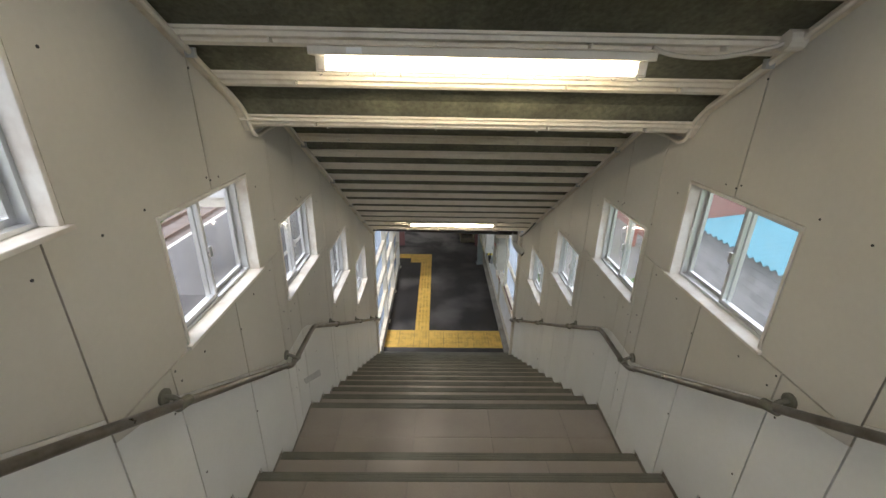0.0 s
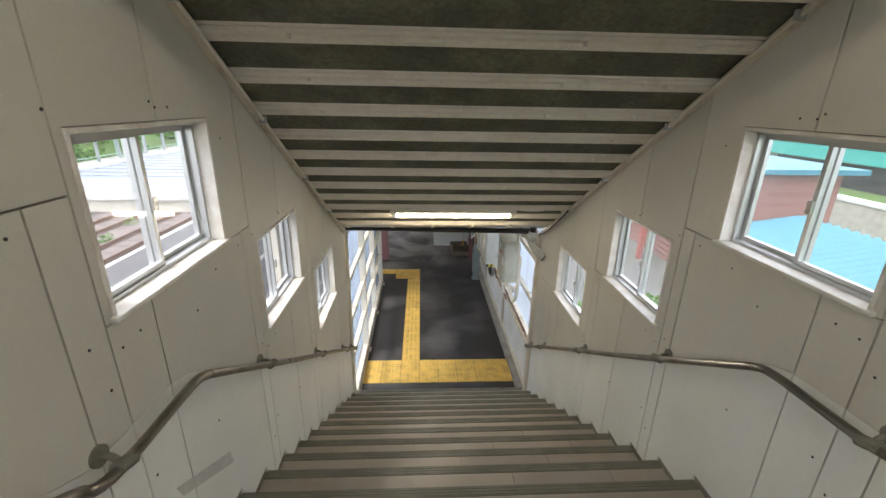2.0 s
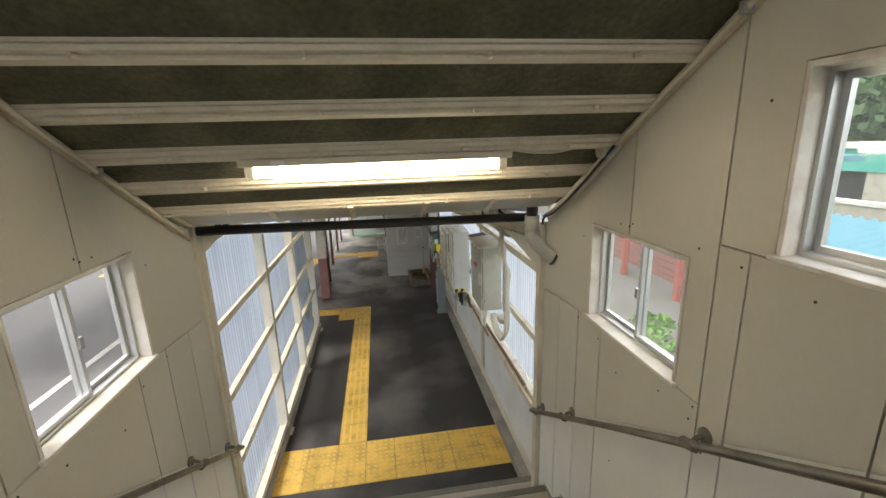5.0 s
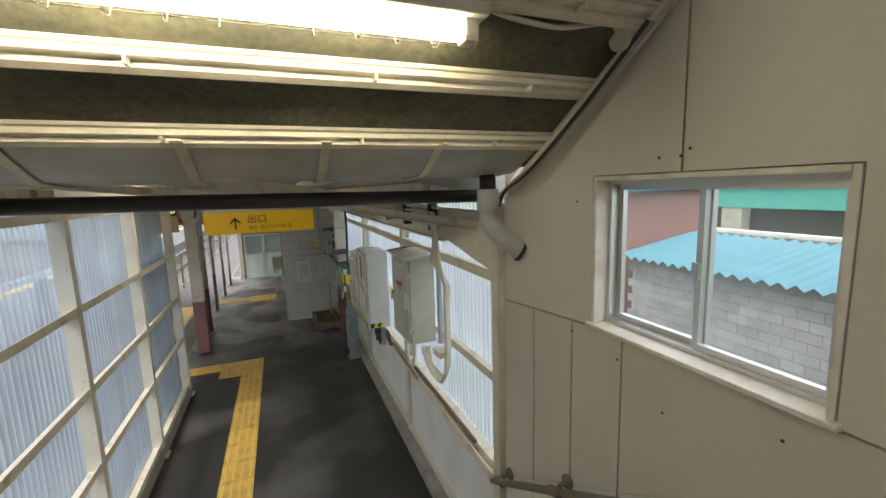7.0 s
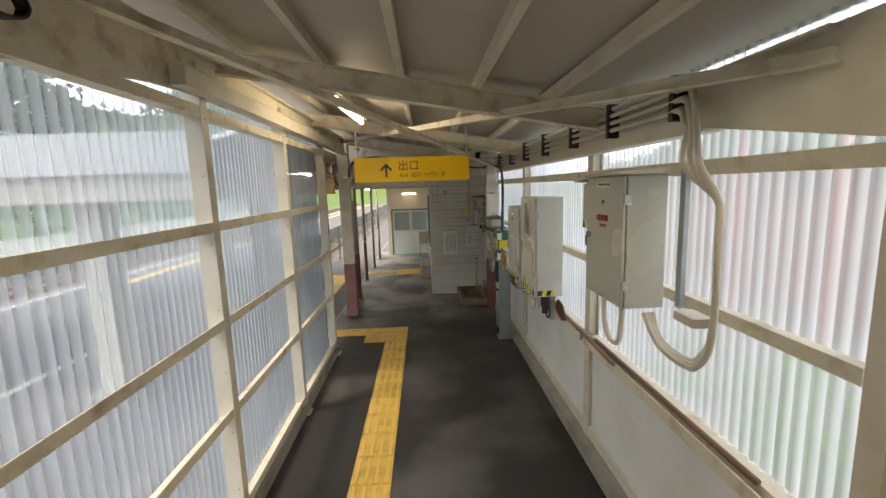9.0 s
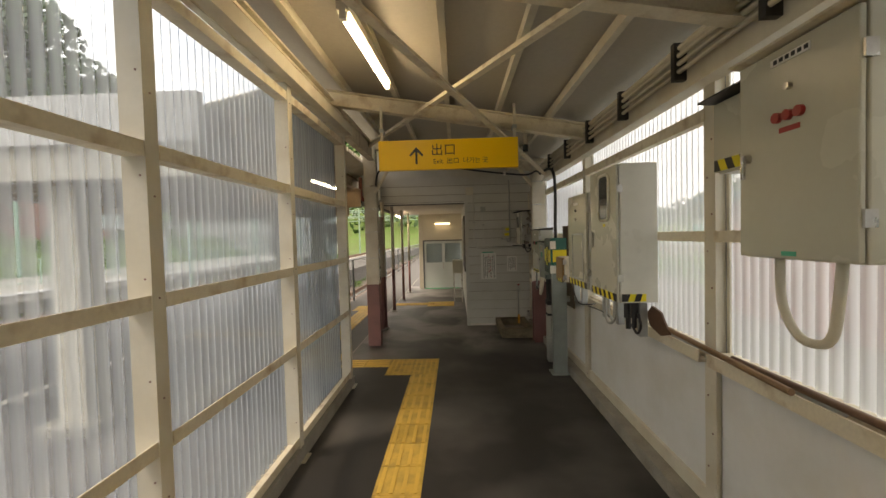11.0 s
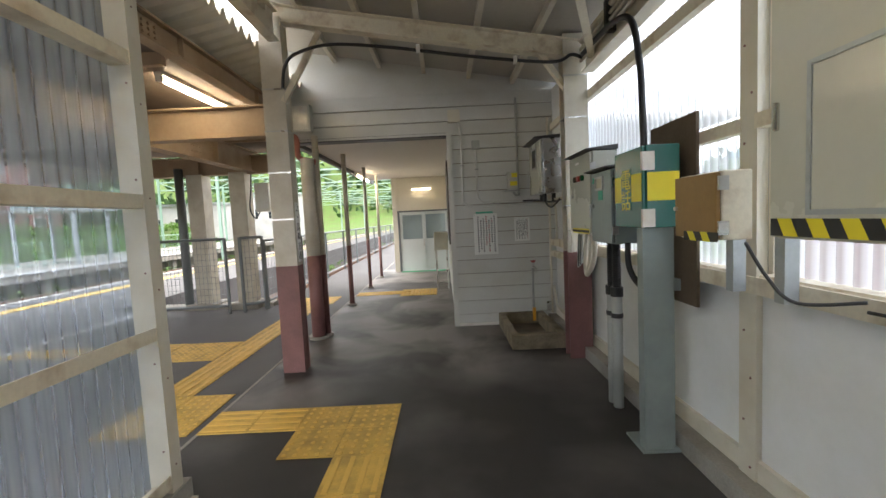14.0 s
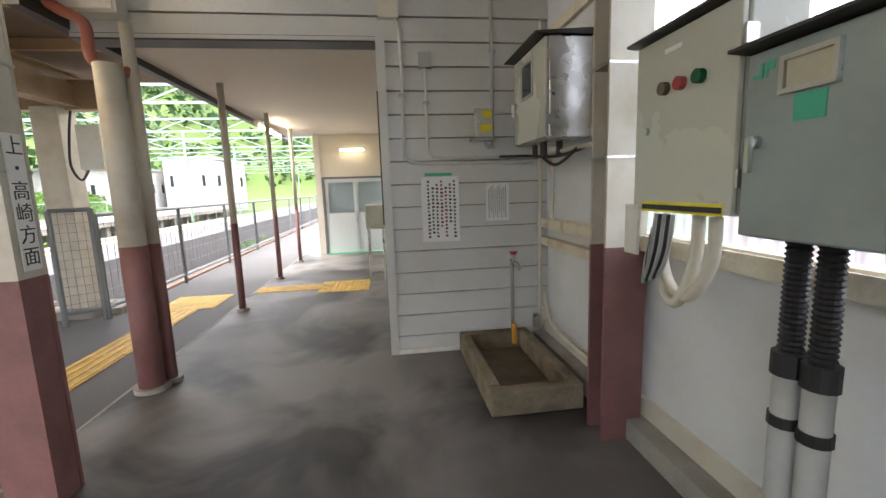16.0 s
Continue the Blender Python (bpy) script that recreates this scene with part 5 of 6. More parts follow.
# G: cream box with three lamps
cab, door = cabinet("lamp_control_box", "cream control box with three indicator lamps", 1.37, 1.56, 12.31, 12.765, 1.14, 1.71, CABINET, hood=DARKPIPE, out=0.03)
for y, m in ((12.60, mat("amber_lens", (0.10, 0.07, 0.05), 0.2, bump=0)), (12.525, RED), (12.445, mat("green_lens", (0.01, 0.11, 0.05), 0.2, bump=0))):
    bm = bmesh.new()
    knob(bm, 1.37, y, 1.538, 0.021, 0.02)
    part("indicator_lamp", bm, m, door)
bm = bmesh.new()
knob(bm, 1.37, 12.69, 1.415, 0.013, 0.012)
part("lock", bm, STEEL, door)
part("name_plate", boxes((1.3675, 1.37, 12.53, 12.61, 1.645, 1.66)), PAPER, door)
part("warning_strip", boxes((1.367, 1.37, 12.34, 12.70, 1.14, 1.175)), BRIGHT_YELLOW, door)
part("warning_core", boxes((1.3655, 1.367, 12.34, 12.70, 1.148, 1.165)), INK, door)
part("white_box", boxes((1.35, 1.36, 12.70, 12.78, 0.98, 1.16)), WHITE, cab)
gl = thing("looped_conduits", (1.5, 12.5, 0.9), "cream conduits and thin cables looping under a control box", "conduit")
for i in range(2):
    part("pipe", hoses(0.020, [(1.44, 12.44 + 0.07 * i, 1.13), (1.44, 12.45 + 0.07 * i, 0.98), (1.44, 12.54 + 0.05 * i, 0.86 - 0.03 * i), (1.46, 12.66 + 0.03 * i, 0.87 - 0.03 * i), (1.48, 12.74, 0.98), (1.5, 12.76, 1.12)], n=10), CREAM, gl)
for i in range(5):
    part("cable", hoses(0.007, [(1.40, 12.58 + 0.022 * i, 1.13), (1.40, 12.60 + 0.022 * i, 1.0), (1.42, 12.68 + 0.02 * i, 0.90 - 0.01 * i), (1.48, 12.80 + 0.01 * i, 0.93), (1.52, 12.86, 1.06)]), RUBBER if i % 2 else GREYPIPE, gl)

# H: stainless box in the corner
cab, door = cabinet("corner_meter_box", "stainless corner box with cream door and small window", 1.33, 1.60, 13.545, 14.09, 1.50, 2.03, CABINET, hood=DARKPIPE, side=STEEL)
bm = bmesh.new()
rim(bm, "x", 1.322, 1.331, 13.73, 13.93, 1.76, 1.97, 0.016)
wf = part("window_frame", bm, STEEL, door)
part("pane", boxes((1.326, 1.329, 13.746, 13.914, 1.776, 1.954)), DARKGLASS, wf, "dark glass pane")
lever(door, 1.33, 14.05, 1.76)
for gx, gy, gz, gr in ((1.42, 13.8, 1.42, 0.02), (1.5, 13.75, 1.42, 0.02), (1.42, 13.95, 1.43, 0.016)):
    part("gland", rods(((gx, gy, 1.5), (gx, gy, gz), gr, 10)), RUBBER, cab)
corner = thing("corner_pipes", (1.6, 14.2, 0), "cream pipes and cables running up the corner", "pipe")
part("pipe", hoses(0.014, [(1.60, 14.33, 0.12), (1.60, 14.33, 1.4), (1.60, 14.33, 2.4)]), CREAM, corner)
part("pipe", hoses(0.012, [(1.64, 14.2, 1.0), (1.64, 14.2, 1.3), (1.6, 14.15, 1.42), (1.52, 14.0, 1.44), (1.5, 13.3, 1.44)]), CREAM, corner)
part("pipe", hoses(0.014, [(1.62, 14.30, 0.45), (1.62, 14.22, 0.3), (1.60, 14.0, 0.22), (1.60, 13.3, 0.2)]), CREAM, corner)
part("cable", hoses(0.010, [(1.3, 14.36, 1.46), (1.45, 14.2, 1.45), (1.5, 13.9, 1.42), (1.5, 13.6, 1.42), (1.52, 13.25, 1.46)], [(1.45, 13.9, 1.42), (1.46, 13.7, 1.36), (1.5, 13.5, 1.44)]), RUBBER, corner)
single("corner_rail", boxes((1.60, 1.66, 13.24, 14.38, 0.80, 0.86)), CREAM_DIRTY, "cream steel rail on the corner wall", kind="structure")
single("wall_corner_east", boxes((1.672, 1.69, 13.22, 14.38, 1.0, 2.72)), LOWWALL, kind="structure")

# ---- gable fittings ----
cond = thing("wall_conduits", (0.9, 14.37, 1.4), "grey painted conduits on the siding wall", "conduit")
part("pipe", hoses(0.013, [(0.53, 14.368, 2.42), (0.60, 14.368, 2.3), (0.60, 14.368, 1.55), (0.62, 14.368, 1.46), (0.70, 14.368, 1.43), (1.0, 14.368, 1.425), (1.56, 14.368, 1.42)]), SIDING, cond)
part("pipe", hoses(0.012, [(0.77, 14.368, 2.12), (0.77, 14.368, 1.58), (0.79, 14.368, 1.50), (0.86, 14.368, 1.465), (1.2, 14.368, 1.46), (1.56, 14.368, 1.46)]), SIDING, cond)
part("pipe", hoses(0.013, [(1.25, 14.368, 2.65), (1.25, 14.368, 1.62), (1.25, 14.366, 1.55), (1.22, 14.364, 1.53), (1.19, 14.364, 1.57)]), GREYPIPE, cond)
part("junction_box", boxes((0.725, 0.815, 14.33, 14.385, 2.08, 2.18)), GREYPIPE, cond)
for x, z in ((0.60, 1.9), (0.77, 1.85), (1.25, 2.2), (1.0, 1.44), (1.4, 1.44)):
    part("clip", boxes((x - 0.022, x + 0.022, 14.35, 14.385, z - 0.008, z + 0.008)), GREYPIPE, cond)
sw = thing("fire_alarm_box", (1.16, 14.36, 1.6), "small yellow and clear switch box on the siding", "switch box")
bm = bmesh.new()
box(bm, 1.12, 1.24, 14.33, 14.385, 1.60, 1.80, bev=0.006)
part("body", bm, CABINET, sw)
part("label", boxes((1.15, 1.235, 14.327, 14.33, 1.64, 1.69)), BRIGHT_YELLOW, sw)
part("label", boxes((1.17, 1.235, 14.327, 14.33, 1.735, 1.785)), BRIGHT_YELLOW, sw)
part("key", rods(((1.14, 14.33, 1.71), (1.14, 14.30, 1.71), 0.01, 10)), STEEL, sw)
part("tray", boxes((1.08, 1.26, 14.31, 14.385, 1.575, 1.59)), GREYPIPE, sw)
fuse = thing("gable_box", (0.5, 14.36, 2.4), "cream square junction box above the opening corner", "junction box")
part("body", boxes((0.46, 0.60, 14.335, 14.383, 2.40, 2.54)), CREAM, fuse)
gb = thing("eaves_box", (-1.25, 14.3, 2.35), "white wall box beside the steel column", "junction box")
part("body", boxes((-1.45, -1.10, 14.24, 14.36, 2.36, 2.66)), SIDING, gb)
part("lid", boxes((-1.43, -1.12, 14.23, 14.24, 2.38, 2.64)), WHITE, gb)


def notice(x0, x1, z0, z1, columns, red=()):
    n = thing("notice", ((x0 + x1) / 2, 14.38, z0), "white printed notice on the siding wall", "notice", "wall notices")
    bm = bmesh.new()
    box(bm, x0, x1, 14.366, 14.373, z0, z1, bev=0.002)
    part("sheet", bm, PAPER, n)
    w, h = x1 - x0, z1 - z0
    ink, redink = bmesh.new(), bmesh.new()
    rnd = random.Random(4)
    for c in range(columns):
        x = x1 - w * (0.12 + 0.8 * c / columns) - 0.01
        z, end = z1 - h * (0.06 + 0.05 * (c % 3)), z0 + h * (0.08 + 0.3 * rnd.random() * (c % 2))
        while z > end:
            s = w / columns * 0.5
            box(redink if c in red and rnd.random() < 0.4 else ink, x, x + s * rnd.uniform(0.6, 1), 14.3648, 14.366, z - s * 0.75, z)
            z -= s * 1.35
    part("writing", ink, INK, n, "rows of small black characters", kind="stuff")
    part("red_writing", redink, RED, n, "red characters", kind="stuff")
    for x in (x0 + 0.012, x1 - 0.012):
        part("pin", rods(((x, 14.366, z1 - 0.012), (x, 14.362, z1 - 0.012), 0.005, 8)), STEEL, n)
    return n


first = notice(0.71, 0.99, 0.85, 1.33, 7, (1, 2, 3))
part("green_top", boxes((0.74, 0.94, 14.37, 14.379, 1.335, 1.355)), GREENLABEL, first)
notice(1.19, 1.37, 0.99, 1.27, 9, (0,))

# tap over the sink
tap = thing("wall_tap", (1.38, 14.33, 0.2), "brass wall tap with a red handle on a riser pipe", "tap")
part("riser", rods(((1.38, 14.34, 0.14), (1.38, 14.34, 0.66), 0.013, 12)), GREYPIPE, tap, smooth=True)
bm = bmesh.new()
hose(bm, [(1.38, 14.36, 0.68), (1.38, 14.30, 0.68), (1.39, 14.25, 0.675), (1.395, 14.22, 0.65), (1.395, 14.215, 0.63)], 0.013, 10, 4)
rod(bm, (1.38, 14.30, 0.68), (1.38, 14.30, 0.735), 0.013, 10)
part("spout", bm, STEEL, tap)
bm = bmesh.new()
rod(bm, (1.38, 14.30, 0.735), (1.38, 14.30, 0.75), 0.022, 8), box(bm, 1.35, 1.41, 14.29, 14.31, 0.748, 0.758, bev=0.003)
part("handle", bm, RED, tap, "red tap handle")
part("hose_end", rods(((1.37, 14.27, 0.05), (1.375, 14.29, 0.20), 0.02, 12)), mat("orange_hose", (0.75, 0.36, 0.03), 0.5), tap, "orange hose end")
part("cup", rods(((1.55, 14.28, 0.17), (1.55, 14.28, 0.27), 0.028, 14)), STEEL, tap)
sink = thing("floor_sink", (1.24, 13.8, 0), "stained concrete floor sink below the tap", "sink")
bm = bmesh.new()
x0, x1, y0, y1, w = 0.96, 1.49, 13.36, 14.35, 0.075
for s in ((x0, x1, y0, y0 + w), (x0, x1, y1 - w, y1), (x0, x0 + w, y0 + w, y1 - w), (x1 - w, x1, y0 + w, y1 - w)):
    box(bm, *s, 0, 0.15, bev=0.012)
part("rim", bm, mat("mossy_concrete", (0.25, 0.21, 0.145), 0.85, grain=60, var=0.3, bump=0.6, stain=0.9, stain_scale=5, stain_color=(0.10, 0.075, 0.04)), sink)
part("basin", boxes((x0 + w, x1 - w, y0 + w, y1 - w, 0.0, 0.02)), mat("wet_stained_concrete", (0.12, 0.095, 0.06), 0.4, grain=40, var=0.3, bump=0.3, stain=0.8, stain_scale=6, stain_color=(0.05, 0.04, 0.03)), sink)

# black cable slung under the gable beam
cab1 = thing("slung_cable", (0.3, 13.0, 2.6), "black cable slung along the last roof beam", "cable")
part("cable", hoses(0.014, [(-0.93, 13.0, 2.45), (-0.90, 13.0, 2.62), (-0.80, 13.0, 2.72), (-0.5, 13.0, 2.78), (0.0, 13.0, 2.73), (0.5, 13.0, 2.65), (1.0, 13.0, 2.58), (1.35, 13.0, 2.55), (1.48, 13.0, 2.60), (1.53, 12.9, 2.54)]), RUBBER, cab1)
part("tie", boxes((0.2, 0.23, 12.98, 13.02, 2.68, 2.74), (1.0, 1.03, 12.98, 13.02, 2.55, 2.61)), PAPER, cab1)
for (a, b) in (((1.52, 13.14, 2.3), (1.2, 13.1, 2.72)), ((-0.95, 13.06, 2.35), (-0.62, 13.1, 2.93))):
    bm = bmesh.new()
    bar(bm, a, b, 0.045, 0.045)
    single("knee_brace", bm, CREAM_DIRTY, kind="structure")
cam_box = thing("ceiling_sensor", (1.1, 11.6, 2.7), "small dark dome under the roof", "camera dome")
part("dome", rods(((1.1, 11.6, 2.70), (1.1, 11.6, 2.62), 0.04, 12, 0.03)), DARKGLASS, cam_box)
part("bracket", boxes((1.08, 1.12, 11.58, 11.62, 2.70, 2.86)), CREAM, cam_box)
# column text plate
plate_ob = thing("direction_plate", (-0.925, 13.11, 0.97), "narrow white direction plate with vertical black lettering", "sign")
part("plate", boxes((-0.9285, -0.923, 13.068, 13.152, 0.98, 1.50)), PAPER, plate_ob)
for i, ch in enumerate("上・高崎方面"):
    writing("letters", ch, 0.078, Matrix.Translation((-0.9223, 13.11, 1.45 - 0.084 * i)) @ pose(0, 0, 0, 90, 0, 90), INK, plate_ob)
# red rain pipe by the opening
rp = thing("rain_pipe", (-1.25, 14.2, 2.3), "red-brown rain pipe dropping into a round post", "pipe")
part("pipe", hoses(0.032, [(-1.42, 14.15, 2.75), (-1.42, 14.15, 2.42), (-1.36, 14.15, 2.34), (-1.25, 14.17, 2.27), (-1.24, 14.17, 2.10), (-1.20, 14.18, 2.04), (-1.05, 14.18, 2.0)], n=10), mat("red_rain_pipe", (0.36, 0.12, 0.08), 0.5, grain=30, var=0.1), rp)
# ticket box stand and dark door edge beyond
tb = thing("ticket_box", (0.28, 17.3, 0), "grey ticket collection box on thin legs", "ticket box")
bm = bmesh.new()
box(bm, 0.16, 0.42, 17.1, 17.45, 0.72, 1.05, bev=0.01)
part("box", bm, CABINET, tb)
for x in (0.19, 0.39):
    for y in (17.13, 17.42):
        part("leg", rods(((x, y, 0), (x, y, 0.72), 0.014, 8)), STEEL, tb)
part("foot_bar", rods(((0.19, 17.13, 0.12), (0.39, 17.13, 0.12), 0.012, 8)), STEEL, tb)
single("notice_board", boxes((0.42, 0.448, 14.9, 16.6, 0.95, 2.05)), mat("dark_brown_wood", (0.05, 0.035, 0.025), 0.5), "dark brown notice board on the office wall", "notice board")
l = batten_lamp((-0.42, 19.85), (0.1, 19.85), 2.05, "lit fluorescent lamp above the office door", TUBE_OLD)
batten_lamp((-1.36, 17.9), (-1.36, 19.3), 2.24, "lit fluorescent lamp along the canopy edge")
batten_lamp((-1.93, 12.95), (-1.88, 14.25), 2.56, "lit fluorescent lamp under the platform roof")


# ---- platform roof steel to the west ----
def girder(name, a, b, h, w, material=BEAM):
    """I-section beam with stiffeners from a to b (underside line)."""
    a, b = Vector(a), Vector(b)
    g = thing(name, tuple((a + b) / 2), "tan riveted steel girder of the platform roof", "girder", "platform roof girders")
    bm = bmesh.new()
    up = Vector((0, 0, 1))
    bar(bm, a + up * 0.008, b + up * 0.008, w, 0.016), bar(bm, a + up * (h - 0.008), b + up * (h - 0.008), w, 0.016), bar(bm, a + up * h / 2, b + up * h / 2, 0.012, h - 0.034)
    part("beam", bm, material, g)
    d = b - a
    n = max(2, int(d.length / 1.1))
    side = d.normalized().cross(up)
    for i in range(1, n):
        p = a + d * (i / n) + up * h / 2
        bm = bmesh.new()
        bar(bm, p - side * w * 0.45, p + side * w * 0.45, 0.012, h - 0.04)
        part("stiffener", bm, material, g)
    bm = bmesh.new()
    for k in (0.33, 0.72):
        for i in range(4):
            for j in range(3):
                p = a + d * k + d.normalized() * (0.06 * i) + up * (h * (0.3 + 0.2 * j))
                rod(bm, p - side * 0.02, p + side * 0.02, 0.011, 6)
    part("bolts", bm, material, g, "rows of bolts", kind="stuff")
    return g


girder("roof_girder", (-2.75, 10.1, 2.20), (-2.75, 16.5, 2.20), 0.34, 0.16)
girder("roof_girder", (-4.6, 10.1, 2.20), (-4.6, 16.5, 2.20), 0.34, 0.16)
girder("roof_girder", (-1.55, 10.1, 2.56), (-1.55, 16.4, 2.56), 0.18, 0.10)
for y in (10.6, 13.6, 16.35):
    girder("roof_girder", (-6.4, y, 2.18), (-1.3, y, 2.18) if y < 16 else (-2.2, y, 2.18), 0.30, 0.14)
for y in (11.6, 12.6, 14.6, 15.5):
    bm = bmesh.new()
    bar(bm, (-7.4, y, 2.57), (-1.65, y, 2.57), 0.05, 0.09)
    single("roof_joist", bm, BEAM, "tan steel joist under the platform roof", "joist", "platform roof joists")
single("ceiling_platform", boxes((-7.6, -1.62, 10.0, 17.0, 2.62, 2.66)), mat("brown_deck", (0.20, 0.15, 0.11), 0.8, grain=20, var=0.15, stain=0.6, stain_scale=1.5), kind="structure")
bm = bmesh.new()
n = 48
prev = None
for i in range(n * 4 + 1):
    y = 10.0 + 6.8 * i / (n * 4)
    z = 2.78 + 0.045 * (1 if (i // 2) % 2 else -1) * (1 if i % 2 else 0.4)
    a, b = bm.verts.new((-1.75, y, z)), bm.verts.new((-1.2, y, z + 0.12))
    if prev:
        bm.faces.new((prev[0], a, b, prev[1]))
    prev = (a, b)
single("roof_sheet_edge", bm, CREAM, "ribbed roof sheet edge above the girders", "roof sheet", kind="structure")


def rc_column(x, y, r, top):
    c = thing("concrete_column", (x, y, 0), "pale square steel column beside the track fence", "column", "fence columns")
    bm = bmesh.new()
    box(bm, x - r, x + r, y - r, y + r, 0, top, bev=0.008)
    part("shaft", bm, COLUMN, c)
    bm = bmesh.new()
    box(bm, x - r - 0.12, x + r + 0.12, y - r - 0.12, y + r + 0.12, -0.02, 0.09, bev=0.015)
    part("footing", bm, CONCRETE, c)
    return c


rc_column(-3.66, 16.38, 0.13, 2.2)
rc_column(-2.93, 16.3, 0.13, 2.2)
rc_column(-3.2, 10.4, 0.13, 2.2)
single("drain_pipe_tall", rods(((-3.90, 16.25, 0.0), (-3.90, 16.25, 2.3), 0.065, 14)), FENCE, "dark grey drain pipe beside a column", "pipe", smooth=True)
cbx = thing("column_box", (-2.6, 16.2, 1.6), "pale equipment box on a column with looped cables", "junction box")
part("body", boxes((-2.62, -2.40, 16.1, 16.35, 1.55, 2.0)), CABINET_WHITE, cbx)
part("cable", hoses(0.012, [(-2.7, 16.2, 2.15), (-2.68, 16.1, 1.9), (-2.72, 16.12, 1.6), (-2.66, 16.15, 1.45), (-2.58, 16.15, 1.55)]), RUBBER, cbx)


def fence(a, b, h=1.16, bays=1, mesh_gap=0.06, steel=FENCE):
    """Grey tube fence with wire mesh between two points."""
    a, b = Vector(a), Vector(b)
    f = thing("mesh_fence", tuple((a + b) / 2), "grey steel mesh fence beside the track", "fence", "track fences")
    up = Vector((0, 0, 1))
    for i in range(bays + 1):
        p = a.lerp(b, i / bays)
        part("post", rods((p, p + up * h, 0.026, 8)), steel, f)
    for z in (h - 0.01, 0.12):
        part("rail", rods((a + up * z, b + up * z, 0.022, 8)), steel, f)
    bm = bmesh.new()
    n = int((b - a).length / mesh_gap)
    for i in range(1, n):
        p = a.lerp(b, i / n)
        bar(bm, p + up * 0.12, p + up * h, 0.004, 0.004)
    for j in range(1, int(h / mesh_gap / 1.5)):
        z = 0.12 + j * mesh_gap * 1.5
        if z < h - 0.03:
            bar(bm, a + up * z, b + up * z, 0.004, 0.004)
    part("mesh", bm, steel, f, kind="stuff")


fence((-4.40, 15.74, 0), (-4.40, 16.1, 0))
fence((-4.32, 15.72, 0), (-2.99, 15.76, 0))
fence((-2.78, 15.8, 0), (-2.52, 15.98, 0))
for i in range(7):
    fence((-2.50, 16.0 + 5.2 * i, 0), (-2.50, 21.2 + 5.2 * i, 0), 1.10, 3, 0.12)
single("paver_kerb", boxes((-4.6, -2.5, 16.2, 16.45, -0.02, 0.06)), CONCRETE, "low concrete kerb under the fence", kind="structure")

# ---- tracks and the opposite platform ----
single("trackbed", boxes((-15.4, -8.66, -60, 140, -1.0, -0.86), (-7.39, -4.91, -30, 9.49, -1.0, -0.86), (-5.28, -2.56, 16.42, 140, -1.0, -0.86)), BALLAST, kind="structure")
for x, y0 in ((-10.4, -60), (-11.5, -60), (-12.9, -60), (-14.0, -60), (-5.6, -30), (-6.7, -30), (-3.3, 17.2), (-4.4, 17.2)):
    end = 9.4 if y0 == -30 else 140
    tr = thing("rail_track", (x, 20, -0.86), "rusty steel rail on ballast", "rail", "track rails")
    part("rail", boxes((x - 0.035, x + 0.035, y0, end, -0.74, -0.70), (x - 0.012, x + 0.012, y0, end, -0.82, -0.74), (x - 0.06, x + 0.06, y0, end, -0.86, -0.82)), RAIL, tr)
sl = bmesh.new()
for i in range(150):
    y = -40 + i * 0.7
    for x in (-10.95, -13.45, -3.85):
        if x < -5 or y > 17:
            box(sl, x - 1.0, x + 1.0, y, y + 0.2, -0.87, -0.845)
single("sleepers", sl, mat("old_sleeper", (0.14, 0.11, 0.095), 0.9, grain=40, var=0.3, bump=0.4), "rows of weathered track sleepers", "sleepers", kind="stuff")
single("pavement_opposite", boxes((-24, -15.4, -60, 61, -0.32, -0.05), (-24, -17.2, -60, 61, -1.0, -0.32)), CONCRETE, kind="structure")
for i in range(34):
    single("platform_pier", boxes((-16.1, -15.8, -8 + 2.0 * i, -7.7 + 2.0 * i, -1.0, -0.32)), CONCRETE, "concrete pier under the opposite platform edge", "pier", "platform piers")
single("platform_coping", boxes((-15.8, -15.34, -60, 61, -0.05, 0.0)), HOUSEWHITE, kind="structure")
for i in range(6):
    fence((-18.6, -5 + 8 * i, -0.05), (-18.6, 3 + 8 * i, -0.05), 1.15, 4, 0.16, GANTRY)

# roof over the platform as seen from the stairs
pr = thing("platform_roof", (-5.5, 10, 2.6), "flat grey platform roof with a white end fascia", "roof")
part("deck", boxes((-7.7, -1.75, 9.95, 17.2, 2.68, 2.74)), mat("grey_metal_roof", (0.22, 0.24, 0.28), 0.4, 0.3, grain=10, var=0.1, stain=0.4, stain_scale=0.8), pr)
part("fascia", boxes((-7.8, -1.7, 9.87, 9.95, 2.46, 2.84)), HOUSEWHITE, pr)
part("side_fascia", boxes((-7.8, -7.7, 9.95, 17.2, 2.5, 2.84)), HOUSEWHITE, pr)
part("side_fascia", boxes((-1.75, -1.71, 9.95, 17.2, 2.67, 2.76)), HOUSEWHITE, pr)
part("end_beam", boxes((-7.5, -1.8, 9.96, 10.1, 2.2, 2.5)), COLUMN, pr)
for i in range(13):
    part("seam", boxes((-7.68, -1.78, 10.4 + i * 0.5, 10.43 + i * 0.5, 2.74, 2.77)), GALV, pr)

tower = thing("signal_platform", (-18.5, 30.5, 0), "grey steel equipment platform on posts", "equipment platform")
for x in (-20.4, -17.4):
    for y in (29.5, 31.5):
        part("leg", rods(((x, y, -0.9), (x, y, 2.6), 0.10, 8)), GALV, tower)
part("deck", boxes((-20.8, -17.0, 29.2, 31.8, 2.55, 2.68)), GALV, tower)
for i in range(8):
    x = -20.5 + 0.42 * i
    part("unit", boxes((x, x + 0.28, 29.6, 30.6, 2.68, 3.1 + 0.25 * (i % 3))), CABINET_BLUE, tower)


